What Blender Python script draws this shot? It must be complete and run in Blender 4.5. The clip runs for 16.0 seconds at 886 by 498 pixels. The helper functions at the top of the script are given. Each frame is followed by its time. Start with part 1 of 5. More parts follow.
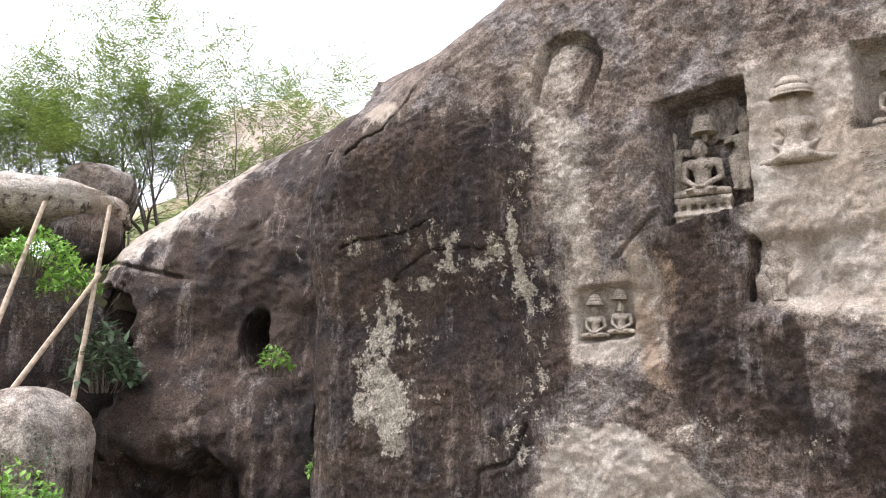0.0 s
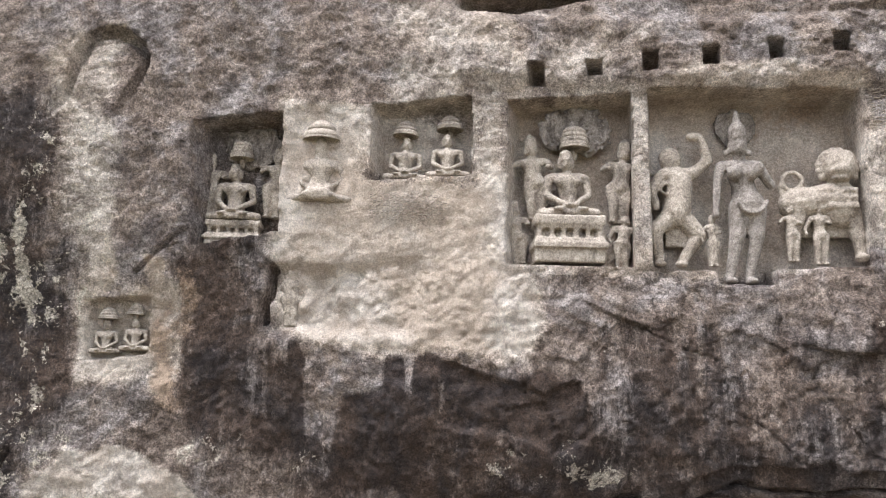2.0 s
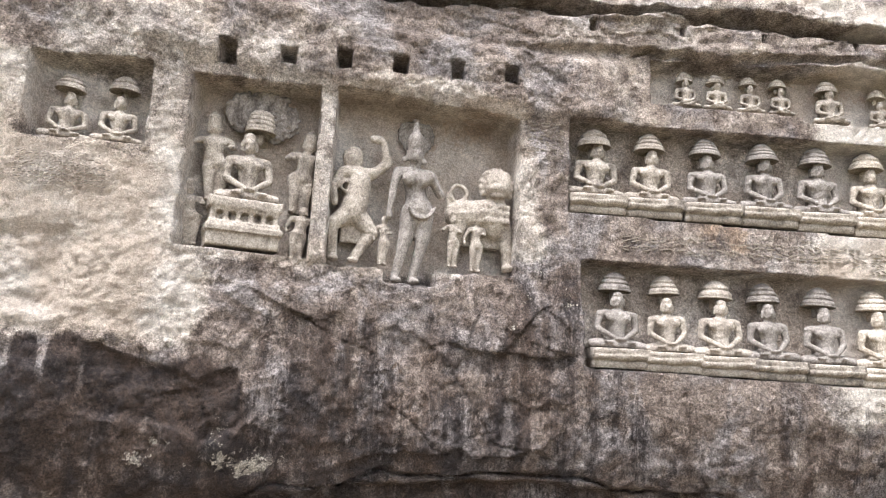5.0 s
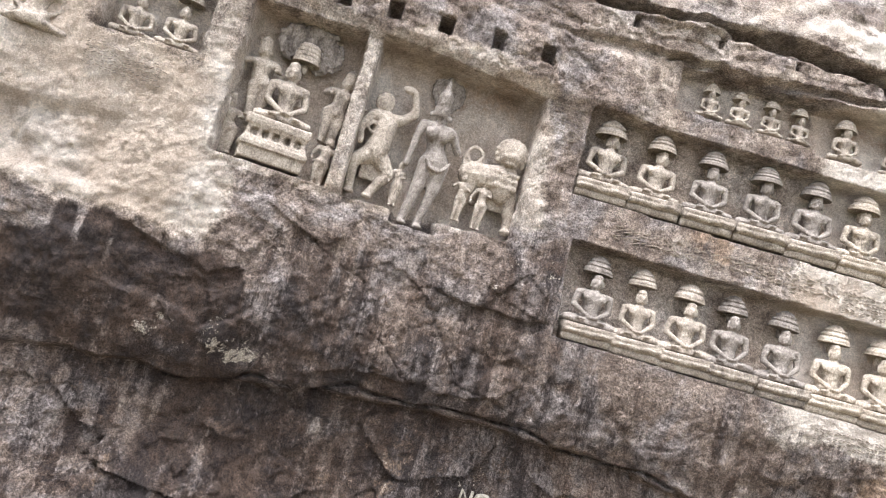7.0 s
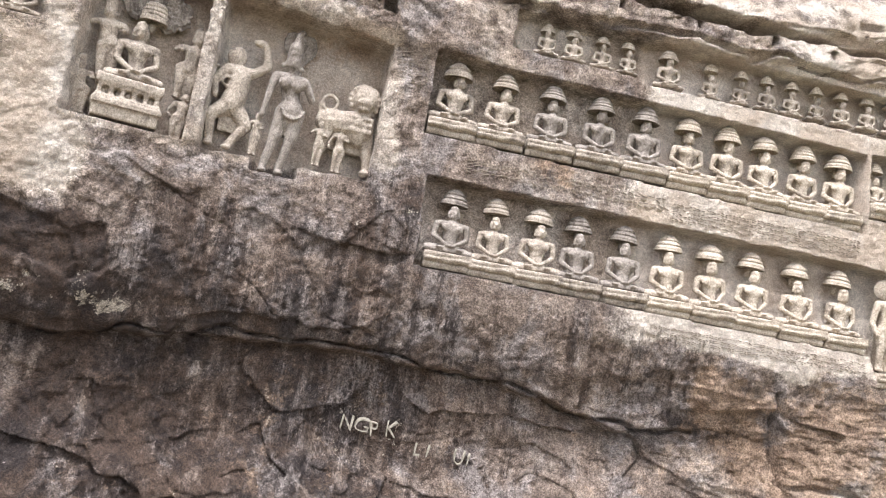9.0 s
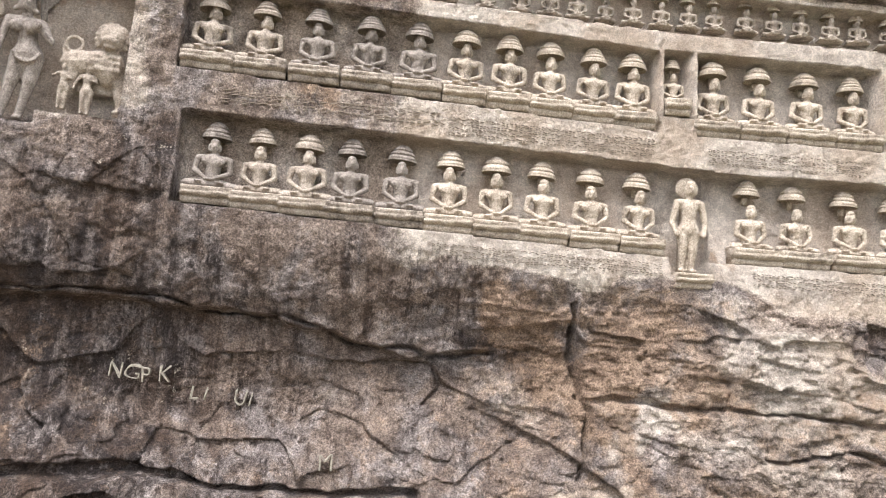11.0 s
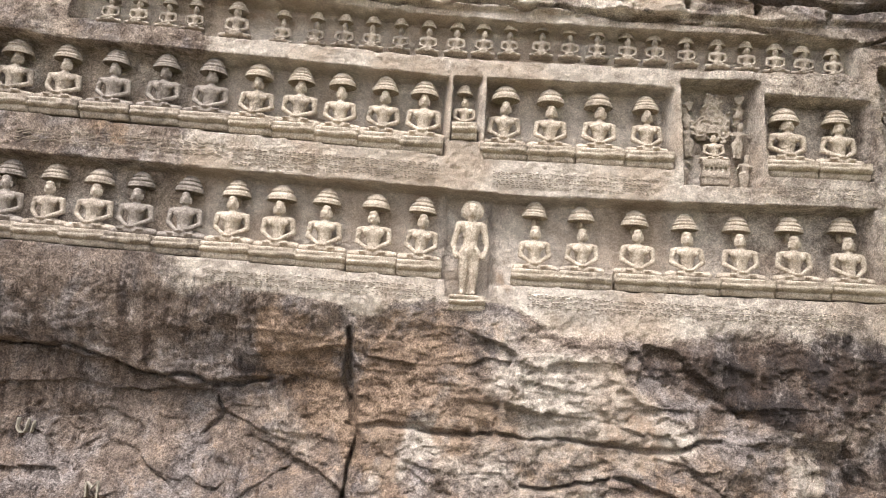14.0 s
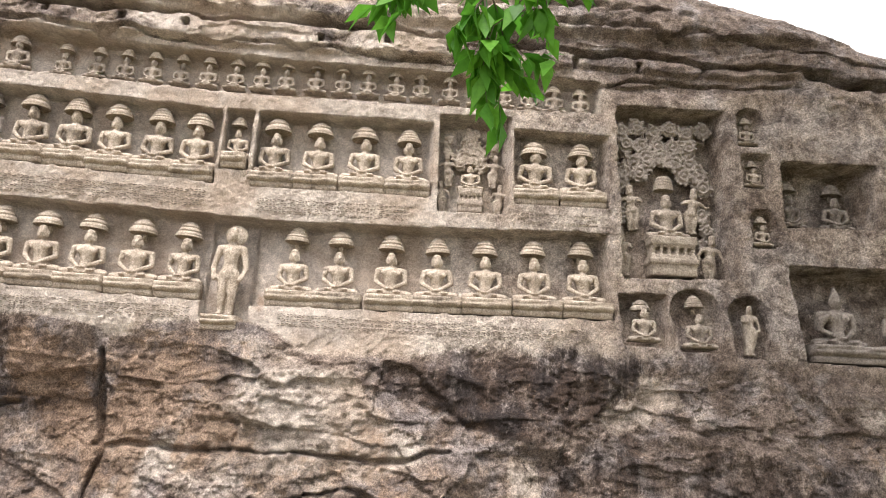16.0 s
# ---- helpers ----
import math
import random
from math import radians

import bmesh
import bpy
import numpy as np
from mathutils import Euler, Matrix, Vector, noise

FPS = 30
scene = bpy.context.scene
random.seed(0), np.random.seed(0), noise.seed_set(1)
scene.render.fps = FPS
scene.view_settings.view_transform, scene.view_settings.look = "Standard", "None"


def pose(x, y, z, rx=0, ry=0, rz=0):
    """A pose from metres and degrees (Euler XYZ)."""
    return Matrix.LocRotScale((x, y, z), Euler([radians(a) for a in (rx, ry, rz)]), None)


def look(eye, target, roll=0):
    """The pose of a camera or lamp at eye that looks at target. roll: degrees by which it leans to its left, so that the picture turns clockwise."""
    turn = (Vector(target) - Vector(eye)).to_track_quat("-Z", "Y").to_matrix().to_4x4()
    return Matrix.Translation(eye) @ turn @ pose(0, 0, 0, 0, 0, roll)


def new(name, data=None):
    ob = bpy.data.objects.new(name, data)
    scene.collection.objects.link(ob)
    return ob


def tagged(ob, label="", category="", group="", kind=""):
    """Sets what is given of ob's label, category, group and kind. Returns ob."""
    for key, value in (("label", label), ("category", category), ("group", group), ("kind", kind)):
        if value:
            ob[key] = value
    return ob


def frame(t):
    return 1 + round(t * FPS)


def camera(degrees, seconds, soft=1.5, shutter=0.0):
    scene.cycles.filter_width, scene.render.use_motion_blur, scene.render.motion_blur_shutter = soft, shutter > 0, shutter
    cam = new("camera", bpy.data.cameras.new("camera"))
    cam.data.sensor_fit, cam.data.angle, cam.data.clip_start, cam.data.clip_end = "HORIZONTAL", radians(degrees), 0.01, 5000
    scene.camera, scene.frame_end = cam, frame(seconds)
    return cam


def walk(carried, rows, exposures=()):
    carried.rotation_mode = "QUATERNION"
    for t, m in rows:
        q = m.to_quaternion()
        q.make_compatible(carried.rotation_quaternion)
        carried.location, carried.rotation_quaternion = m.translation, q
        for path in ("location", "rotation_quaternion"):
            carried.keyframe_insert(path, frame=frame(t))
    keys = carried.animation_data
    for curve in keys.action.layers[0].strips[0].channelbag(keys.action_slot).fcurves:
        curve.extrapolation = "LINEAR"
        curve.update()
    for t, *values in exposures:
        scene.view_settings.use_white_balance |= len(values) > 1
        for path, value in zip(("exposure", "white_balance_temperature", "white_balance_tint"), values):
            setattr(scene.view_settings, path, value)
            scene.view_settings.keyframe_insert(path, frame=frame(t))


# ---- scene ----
cam = camera(62.4, 16.0, soft=0.6)
METRES, EYE, TILT, LEAN, TURN = 12.0, 1.7, 9.7, -0.4, 46.0
ROWS = [
    (0.0, 0.0, 0.0, 0.0, 0.0, 0.0, -0.0),
    (0.5, 0.0033, 0.0014, -0.0003, -4.35, -0.02, -1.1),
    (1.0, 0.0117, 0.0032, 0.0014, -11.98, 0.25, -2.38),
    (1.5, 0.0273, -0.0032, 0.0048, -23.04, 1.35, -4.64),
    (2.0, 0.0332, -0.0124, 0.0114, -32.32, 2.29, -6.1),
    (2.5, 0.0302, -0.018, 0.0194, -34.22, 2.09, -6.73),
    (3.0, 0.0308, -0.0214, 0.0245, -38.61, 2.26, -7.09),
    (3.5, 0.0342, -0.0259, 0.0241, -44.09, 3.13, -7.9),
    (4.0, 0.0346, -0.0261, 0.0245, -46.41, 3.33, -8.89),
    (4.5, 0.0427, -0.0296, 0.0242, -49.66, 3.59, -10.21),
    (5.0, 0.0559, -0.0346, 0.0192, -54.61, 4.41, -10.78),
    (7.5, 0.0232, -0.0948, 0.0353, -52.39, -1.24, -25.24),
    (8.0, 0.0148, -0.0983, 0.0204, -56.05, 0.68, -24.91),
    (8.5, 0.013, -0.1282, 0.0327, -57.8, 0.59, -22.36),
    (9.0, 0.0294, -0.1654, 0.0202, -58.38, -0.5, -18.21),
    (9.5, 0.0747, -0.2182, -0.0062, -58.11, -4.19, -17.07),
    (10.0, 0.1151, -0.2689, -0.0061, -57.57, -3.71, -15.25),
    (12.5, 0.2756, -0.4649, 0.0286, -56.86, 3.54, -12.02),
    (13.0, 0.3048, -0.5006, 0.0335, -54.61, 3.18, -13.94),
    (13.5, 0.3158, -0.5416, 0.0424, -52.45, 2.24, -14.17),
    (14.0, 0.3256, -0.5653, 0.0426, -52.84, 2.51, -11.82),
    (14.5, 0.3613, -0.5829, 0.0398, -54.2, 6.9, -7.32),
    (15.0, 0.3804, -0.6352, 0.0169, -55.14, 8.3, -11.74),
    (15.5, 0.4041, -0.6755, 0.0249, -56.43, 8.29, -11.63),
    (16.0, 0.4087, -0.7322, 0.0434, -57.18, 7.92, -11.41),
]
walk(cam, [(t, pose(0, 0, EYE, TILT, LEAN, TURN) @ pose(METRES * x, METRES * y, METRES * z, 90 + pitch, roll, yaw)) for t, x, y, z, yaw, pitch, roll in ROWS],
     [(0.0, 1.1, 6150, 14), (1.5, 1.08, 6050, 12), (3.0, 1.36, 6000, 11), (5.0, 1.42, 6000, 11), (9.0, 1.35, 6200, 13), (12.5, 1.1, 6450, 13), (14.5, 1.1, 6600, 13), (16.0, 1.05, 6700, 15)])

# ---- sky and sun: a bright, thinly overcast day ----
world = bpy.data.worlds.new("sky")
scene.world = world
world.use_nodes = True
wt = world.node_tree
sky = wt.nodes.new("ShaderNodeTexSky")
sky.sky_type = "NISHITA"
sky.sun_disc = False
sky.sun_elevation, sky.sun_rotation = radians(66), radians(216)
sky.dust_density, sky.air_density, sky.ozone_density = 4.0, 1.0, 1.0
grey = wt.nodes.new("ShaderNodeHueSaturation")
grey.inputs["Saturation"].default_value = 0.28
cloud = wt.nodes.new("ShaderNodeTexNoise")
cloud.inputs["Scale"].default_value, cloud.inputs["Detail"].default_value = 2.2, 5.0
cramp = wt.nodes.new("ShaderNodeMapRange")
cramp.inputs[1].default_value, cramp.inputs[2].default_value = 0.3, 0.7
cramp.inputs[3].default_value, cramp.inputs[4].default_value = 0.25, 0.8
veil = wt.nodes.new("ShaderNodeMix")
veil.data_type = "RGBA"
veil.inputs["B"].default_value = (10.0, 10.3, 10.6, 1)
wt.links.new(sky.outputs[0], grey.inputs["Color"])
wt.links.new(cloud.outputs["Fac"], cramp.inputs[0])
wt.links.new(cramp.outputs[0], veil.inputs["Factor"])
wt.links.new(grey.outputs[0], veil.inputs["A"])
wt.links.new(veil.outputs["Result"], wt.nodes["Background"].inputs["Color"])
wt.nodes["Background"].inputs["Strength"].default_value = 0.15

sun = new("sun", bpy.data.lights.new("sun", "SUN"))
sun.data.energy, sun.data.angle, sun.data.color = 2.6, radians(24), (1.0, 0.965, 0.92)
sun.matrix_world = look((-3.2, -4.4, 12.0), (0, 0, 0))


# ---- materials ----
class Nodes:
    """A short way to write node materials."""

    def __init__(self, name):
        self.mat = bpy.data.materials.new(name)
        self.mat.use_nodes = True
        self.t = self.mat.node_tree
        self.bsdf = self.t.nodes["Principled BSDF"]
        self.pos = self.t.nodes.new("ShaderNodeNewGeometry").outputs["Position"]

    def put(self, value, socket):
        if isinstance(value, bpy.types.NodeSocket):
            self.t.links.new(value, socket)
        else:
            socket.default_value = value

    def noise(self, scale, detail=5.0, rough=0.6, stretch=(1, 1, 1), where=None, warp=0.0):
        m = self.t.nodes.new("ShaderNodeMapping")
        m.inputs["Scale"].default_value = stretch
        self.t.links.new(where or self.pos, m.inputs["Vector"])
        n = self.t.nodes.new("ShaderNodeTexNoise")
        n.inputs["Scale"].default_value, n.inputs["Detail"].default_value = scale, detail
        n.inputs["Roughness"].default_value, n.inputs["Distortion"].default_value = rough, warp
        self.t.links.new(m.outputs[0], n.inputs["Vector"])
        return n.outputs["Fac"]

    def cells(self, scale, stretch=(1, 1, 1)):
        m = self.t.nodes.new("ShaderNodeMapping")
        m.inputs["Scale"].default_value = stretch
        self.t.links.new(self.pos, m.inputs["Vector"])
        n = self.t.nodes.new("ShaderNodeTexVoronoi")
        n.inputs["Scale"].default_value = scale
        self.t.links.new(m.outputs[0], n.inputs["Vector"])
        return n.outputs["Distance"]

    def range(self, v, a, b, lo=0.0, hi=1.0):
        n = self.t.nodes.new("ShaderNodeMapRange")
        n.interpolation_type = "SMOOTHSTEP"
        self.put(v, n.inputs[0])
        for k, x in enumerate((a, b, lo, hi)):
            n.inputs[k + 1].default_value = x
        return n.outputs[0]

    def math(self, op, a, b=0.0):
        n = self.t.nodes.new("ShaderNodeMath")
        n.operation = op
        self.put(a, n.inputs[0])
        self.put(b, n.inputs[1])
        return n.outputs[0]

    def mix(self, f, a, b, blend="MIX"):
        n = self.t.nodes.new("ShaderNodeMix")
        n.data_type, n.blend_type = "RGBA", blend
        self.put(f, n.inputs["Factor"])
        for v, s in ((a, "A"), (b, "B")):
            self.put(v if isinstance(v, bpy.types.NodeSocket) else (*v, 1), n.inputs[s])
        return n.outputs["Result"]

    def attribute(self, name):
        n = self.t.nodes.new("ShaderNodeAttribute")
        n.attribute_name = name
        return n.outputs["Fac"]

    def random(self):
        return self.t.nodes.new("ShaderNodeObjectInfo").outputs["Random"]

    def bump(self, h, strength, distance, below=None):
        n = self.t.nodes.new("ShaderNodeBump")
        n.inputs["Strength"].default_value, n.inputs["Distance"].default_value = strength, distance
        self.t.links.new(h, n.inputs["Height"])
        if below:
            self.t.links.new(below, n.inputs["Normal"])
        return n.outputs[0]

    def done(self, colour, rough=0.9, normal=None, **more):
        self.put(colour if isinstance(colour, bpy.types.NodeSocket) else (*colour, 1), self.bsdf.inputs["Base Color"])
        self.put(rough, self.bsdf.inputs["Roughness"])
        self.bsdf.inputs["Specular IOR Level"].default_value = 0.25
        if normal:
            self.t.links.new(normal, self.bsdf.inputs["Normal"])
        for k, v in more.items():
            self.put(v, self.bsdf.inputs[k.replace("_", " ").title()])
        return self.mat


def granite_colour(n, tan, dark, rust, pale):
    """Weathered granite: grey rind, cut tan stone, water stains, rust and pale flakes, each broken up by noise."""
    big, mid, fine = n.noise(0.9, 6), n.noise(4.5, 10, 0.72), n.noise(24.0, 8, 0.8)
    streak = n.noise(2.6, 9, 0.72, (2.6, 2.6, 0.3))
    hue = n.noise(1.7, 8, 0.7, (1, 1, 0.8), warp=0.6)
    speck = n.noise(85.0, 5, 0.85)
    wob = lambda v, k: n.math("MULTIPLY", n.math("SUBTRACT", v, 0.5), k)
    rind = n.mix(n.range(mid, 0.34, 0.66), (0.14, 0.118, 0.112), (0.44, 0.395, 0.38))
    rind = n.mix(n.range(hue, 0.38, 0.56, 0.1, 0.92), rind, n.mix(n.range(mid, 0.32, 0.68), (0.125, 0.092, 0.074), (0.36, 0.285, 0.235)))
    cut = n.mix(n.range(mid, 0.34, 0.66), (0.45, 0.385, 0.33), (0.76, 0.68, 0.6))
    cut = n.mix(n.range(big, 0.42, 0.6, 0.0, 0.7), cut, n.mix(mid, (0.38, 0.285, 0.215), (0.56, 0.45, 0.35)))
    t = n.math("ADD", n.math("ADD", tan, wob(fine, 0.35)), wob(mid, 0.7))
    c = n.mix(n.range(t, 0.25, 0.7), rind, cut)
    d = n.math("ADD", n.math("ADD", dark, wob(streak, 1.5)), n.math("ADD", wob(fine, 0.8), wob(mid, 0.8)))
    stain = n.mix(n.range(hue, 0.38, 0.64), (0.028, 0.021, 0.021), (0.09, 0.06, 0.045))
    stain = n.mix(n.range(fine, 0.45, 0.75, 0.0, 0.5), stain, (0.14, 0.108, 0.088))
    c = n.mix(n.range(d, 0.36, 0.66, 0.0, 0.95), c, stain)
    r = n.math("ADD", n.math("ADD", rust, wob(mid, 1.6)), wob(fine, 0.8))
    c = n.mix(n.range(r, 0.3, 0.8, 0.0, 0.85), c, n.mix(n.range(mid, 0.3, 0.7), (0.15, 0.1, 0.07), (0.44, 0.315, 0.225)))
    p = n.math("ADD", n.math("ADD", pale, wob(mid, 2.2)), n.math("ADD", wob(fine, 1.3), wob(streak, 0.8)))
    c = n.mix(n.range(p, 0.5, 0.62, 0.0, 0.88), c, n.mix(n.range(fine, 0.3, 0.7), (0.36, 0.31, 0.26), (0.66, 0.6, 0.5)))
    grain = n.mix(n.range(speck, 0.34, 0.66), (0.35, 0.34, 0.335), (1.65, 1.65, 1.64))
    calm = n.range(t, 0.3, 0.9, 0.9, 0.42)
    c = n.mix(calm, c, grain, "MULTIPLY")
    grit = n.noise(42.0, 6, 0.68)
    pit = n.mix(n.range(grit, 0.38, 0.6), (0.42, 0.4, 0.39), (1.32, 1.32, 1.31))
    c = n.mix(n.range(t, 0.3, 0.9, 0.75, 0.3), c, pit, "MULTIPLY")
    chip = n.mix(n.range(n.noise(11.0, 6, 0.7, (1, 1, 1.4)), 0.36, 0.62), (0.7, 0.68, 0.67), (1.15, 1.15, 1.15))
    c = n.mix(n.range(t, 0.3, 0.9, 0.7, 0.35), c, chip, "MULTIPLY")
    return c, mid, grit, speck


def rock_material():
    n = Nodes("weathered_granite")
    c, mid, grit, speck = granite_colour(n, *(n.attribute(a) for a in ("tan", "dark", "rust", "pale")))
    b = n.bump(mid, 1.0, 0.08)
    b = n.bump(n.noise(12, 9, 0.82, (1, 1, 1.5)), 1.0, 0.055, b)
    b = n.bump(grit, 1.0, 0.025, b)
    b = n.bump(speck, 0.8, 0.005, b)
    return n.done(c, n.range(speck, 0.3, 0.7, 0.8, 1.0), b)


def carved_material(name, light, deep, grime=0.35):
    """Cut stone of the carvings, with grime that differs from piece to piece."""
    n = Nodes(name)
    mid, fine, speck = n.noise(6.0, 6, 0.65), n.noise(45.0, 5, 0.7), n.noise(130.0, 3, 0.7)
    c = n.mix(n.range(mid, 0.3, 0.7), deep, light)
    c = n.mix(n.range(fine, 0.35, 0.75, 0.0, 0.5), c, n.mix(0.5, c, deep))
    g = n.math("ADD", n.noise(9.0, 6, 0.7, (1, 1, 0.5)), n.math("MULTIPLY", n.random(), 0.22))
    c = n.mix(n.range(g, 0.62, 0.86, 0.0, grime * 2), c, (0.085, 0.07, 0.06))
    c = n.mix(0.75, c, n.mix(n.range(speck, 0.32, 0.68), (0.5, 0.49, 0.48), (1.35, 1.35, 1.35)), "MULTIPLY")
    c = n.mix(0.7, c, n.mix(n.range(fine, 0.36, 0.62), (0.5, 0.48, 0.46), (1.2, 1.2, 1.2)), "MULTIPLY")
    b = n.bump(n.noise(18, 7, 0.75), 0.9, 0.02)
    b = n.bump(fine, 1.0, 0.014, b)
    b = n.bump(speck, 0.3, 0.002, b)
    return n.done(c, 0.92, b)


ROCK = rock_material()
CARVED = carved_material("cut_stone", (0.5, 0.435, 0.365), (0.29, 0.242, 0.2))
CARVED_WARM = carved_material("warm_cut_stone", (0.58, 0.505, 0.42), (0.38, 0.315, 0.25), 0.28)
CARVED_GREY = carved_material("grey_cut_stone", (0.37, 0.325, 0.29), (0.2, 0.172, 0.15), 0.45)
# ---- the form of the cliff ----
FACE_X = (-9.0, -6.5, -5.6, -4.5, -3.0, -1.0, 0.5, 2.0, 3.3, 5.0, 6.0, 8.4, 11.3, 12.2, 14.4, 15.5, 18.0, 24.0)
FACE_Y = (3.1, 4.15, 4.6, 5.15, 5.7, 6.2, 6.6, 6.88, 6.9, 6.72, 6.6, 6.32, 5.75, 5.5, 5.05, 4.9, 4.3, 2.6)
RIDGE_X = (-9.0, -7.2, -6.5, -6.0, -5.2, -4.2, -2.0, 2.0, 12.0, 15.0, 17.0, 20.0, 24.0)
RIDGE_Z = (3.6, 4.3, 4.7, 4.95, 5.6, 6.6, 8.0, 8.4, 8.4, 7.4, 6.6, 5.2, 4.0)
LEAN_Z = (-3.0, -1.3, -0.8, 0.0, 0.8, 1.2, 1.7, 2.3, 3.0, 4.0, 5.0, 6.0, 9.0)
LEAN_LEFT = (-0.3, 0.0, 0.05, 0.1, 0.1, 0.1, 0.1, 0.1, 0.0, -0.12, -0.1, 0.15, 1.5)
LEAN_MID = (-1.0, -0.5, -0.25, 0.22, 0.15, -0.05, -0.16, -0.1, 0.0, 0.06, 0.12, 0.3, 1.6)
LEAN_RIGHT = (-1.2, -0.95, -0.85, -0.65, -0.5, -0.35, -0.3, -0.12, 0.0, 0.1, 0.2, 0.35, 1.5)


def smooth(e0, e1, x):
    s = np.clip((np.asarray(x, float) - e0) / (e1 - e0), 0, 1)
    return s * s * (3 - 2 * s)


def soft_interp(x, xs, ys, r=0.35):
    return sum(w * np.interp(x + d * r, xs, ys) for d, w in ((-1, 0.2), (-0.5, 0.2), (0, 0.2), (0.5, 0.2), (1, 0.2)))


def cliff_y(x, z):
    """Where the cliff's smooth face stands, for a place along it and a height."""
    x, z = np.asarray(x, float), np.asarray(z, float)
    y = soft_interp(x, FACE_X, FACE_Y, 0.6)
    to_mid, to_right = smooth(-3.5, -0.5, x), smooth(6.0, 9.5, x)
    a, b, c = (soft_interp(z, LEAN_Z, t, 0.2) for t in (LEAN_LEFT, LEAN_MID, LEAN_RIGHT))
    lean = (a * (1 - to_mid) + b * to_mid) * (1 - to_right) + c * to_right
    over = np.maximum(z - soft_interp(x, RIDGE_X, RIDGE_Z, 0.5) + 1.4, 0)
    return y + lean + 0.45 * over ** 2


TABLE = np.random.RandomState(7).rand(256, 256)


def lattice(x, y, seed=0):
    xi, yi = np.floor(x).astype(int), np.floor(y).astype(int)
    fx, fy = x - xi, y - yi
    fx, fy = fx * fx * (3 - 2 * fx), fy * fy * (3 - 2 * fy)
    xi, yi = xi + seed * 37, yi + seed * 91
    at = lambda a, b: TABLE[(xi + a) % 256, (yi + b) % 256]
    return (at(0, 0) * (1 - fx) + at(1, 0) * fx) * (1 - fy) + (at(0, 1) * (1 - fx) + at(1, 1) * fx) * fy


def rough(x, y, seed=0, octaves=4, gain=0.5):
    """Layered noise, about -1 to 1."""
    total, amp, norm = 0.0, 1.0, 0.0
    for k in range(octaves):
        total, norm = total + amp * (lattice(x * 2 ** k, y * 2 ** k, seed + k) * 2 - 1), norm + amp
        amp *= gain
    return total / norm * 1.6


def ridged(x, y, seed=0, octaves=3):
    return sum(0.5 ** k * (1 - np.abs(lattice(x * 2 ** k, y * 2 ** k, seed + k) * 2 - 1)) for k in range(octaves)) / 1.75


def facets(x, z, cw, ch, seed):
    """Broken rock: cells of uneven size, each a plane of its own tilt, about -1 to 1."""
    x = x + 0.13 * cw * rough(x / cw * 1.3, z / ch * 1.3, seed, 3)
    z = z + 0.13 * ch * rough(x / cw * 1.3, z / ch * 1.3, seed + 3, 3)
    gx, gz = x / cw, z / ch
    ix, iz = np.floor(gx).astype(int), np.floor(gz).astype(int)
    best, out = np.full(x.shape, 9.0), np.zeros(x.shape)
    for a in (-1, 0, 1):
        for b in (-1, 0, 1):
            cx, cz = ix + a, iz + b
            t = lambda k: TABLE[(cx + seed * 17 + k * 53) % 256, (cz + seed * 29 + k * 31) % 256]
            dx, dz = gx - cx - t(0), gz - cz - t(1)
            dist = dx * dx + dz * dz
            near = dist < best
            best = np.where(near, dist, best)
            out = np.where(near, (t(2) - 0.5) * 1.2 + dx * (t(3) - 0.5) * 1.6 + dz * (t(4) - 0.35) * 1.8, out)
    return out


def part(name, bm, material, parent=None, label="", flat=False):
    me = bpy.data.meshes.new(name)
    bm.to_mesh(me)
    bm.free()
    me.materials.append(material)
    if not flat:
        me.polygons.foreach_set("use_smooth", [True] * len(me.polygons))
    ob = new(name, me)
    ob.parent = parent
    return tagged(ob, label)


def sheet(name, px, py, pz, material, masks=None):
    """A grid of points as one smooth mesh."""
    rows, cols = px.shape
    me = bpy.data.meshes.new(name)
    co = np.stack((px, py, pz), -1).reshape(-1, 3).astype(np.float32)
    i = np.arange(rows * cols).reshape(rows, cols)
    quads = np.stack((i[:-1, :-1], i[:-1, 1:], i[1:, 1:], i[1:, :-1]), -1).reshape(-1, 4)
    me.vertices.add(len(co))
    me.vertices.foreach_set("co", co.ravel())
    me.loops.add(quads.size)
    me.loops.foreach_set("vertex_index", quads.ravel().astype(np.int32))
    me.polygons.add(len(quads))
    me.polygons.foreach_set("loop_start", np.arange(0, quads.size, 4, dtype=np.int32))
    me.polygons.foreach_set("use_smooth", np.ones(len(quads), bool))
    me.update(calc_edges=True)
    for key, values in (masks or {}).items():
        a = me.attributes.new(key, "FLOAT", "POINT")
        a.data.foreach_set("value", np.broadcast_to(values, px.shape).astype(np.float32).ravel())
    me.materials.append(material)
    return new(name, me)


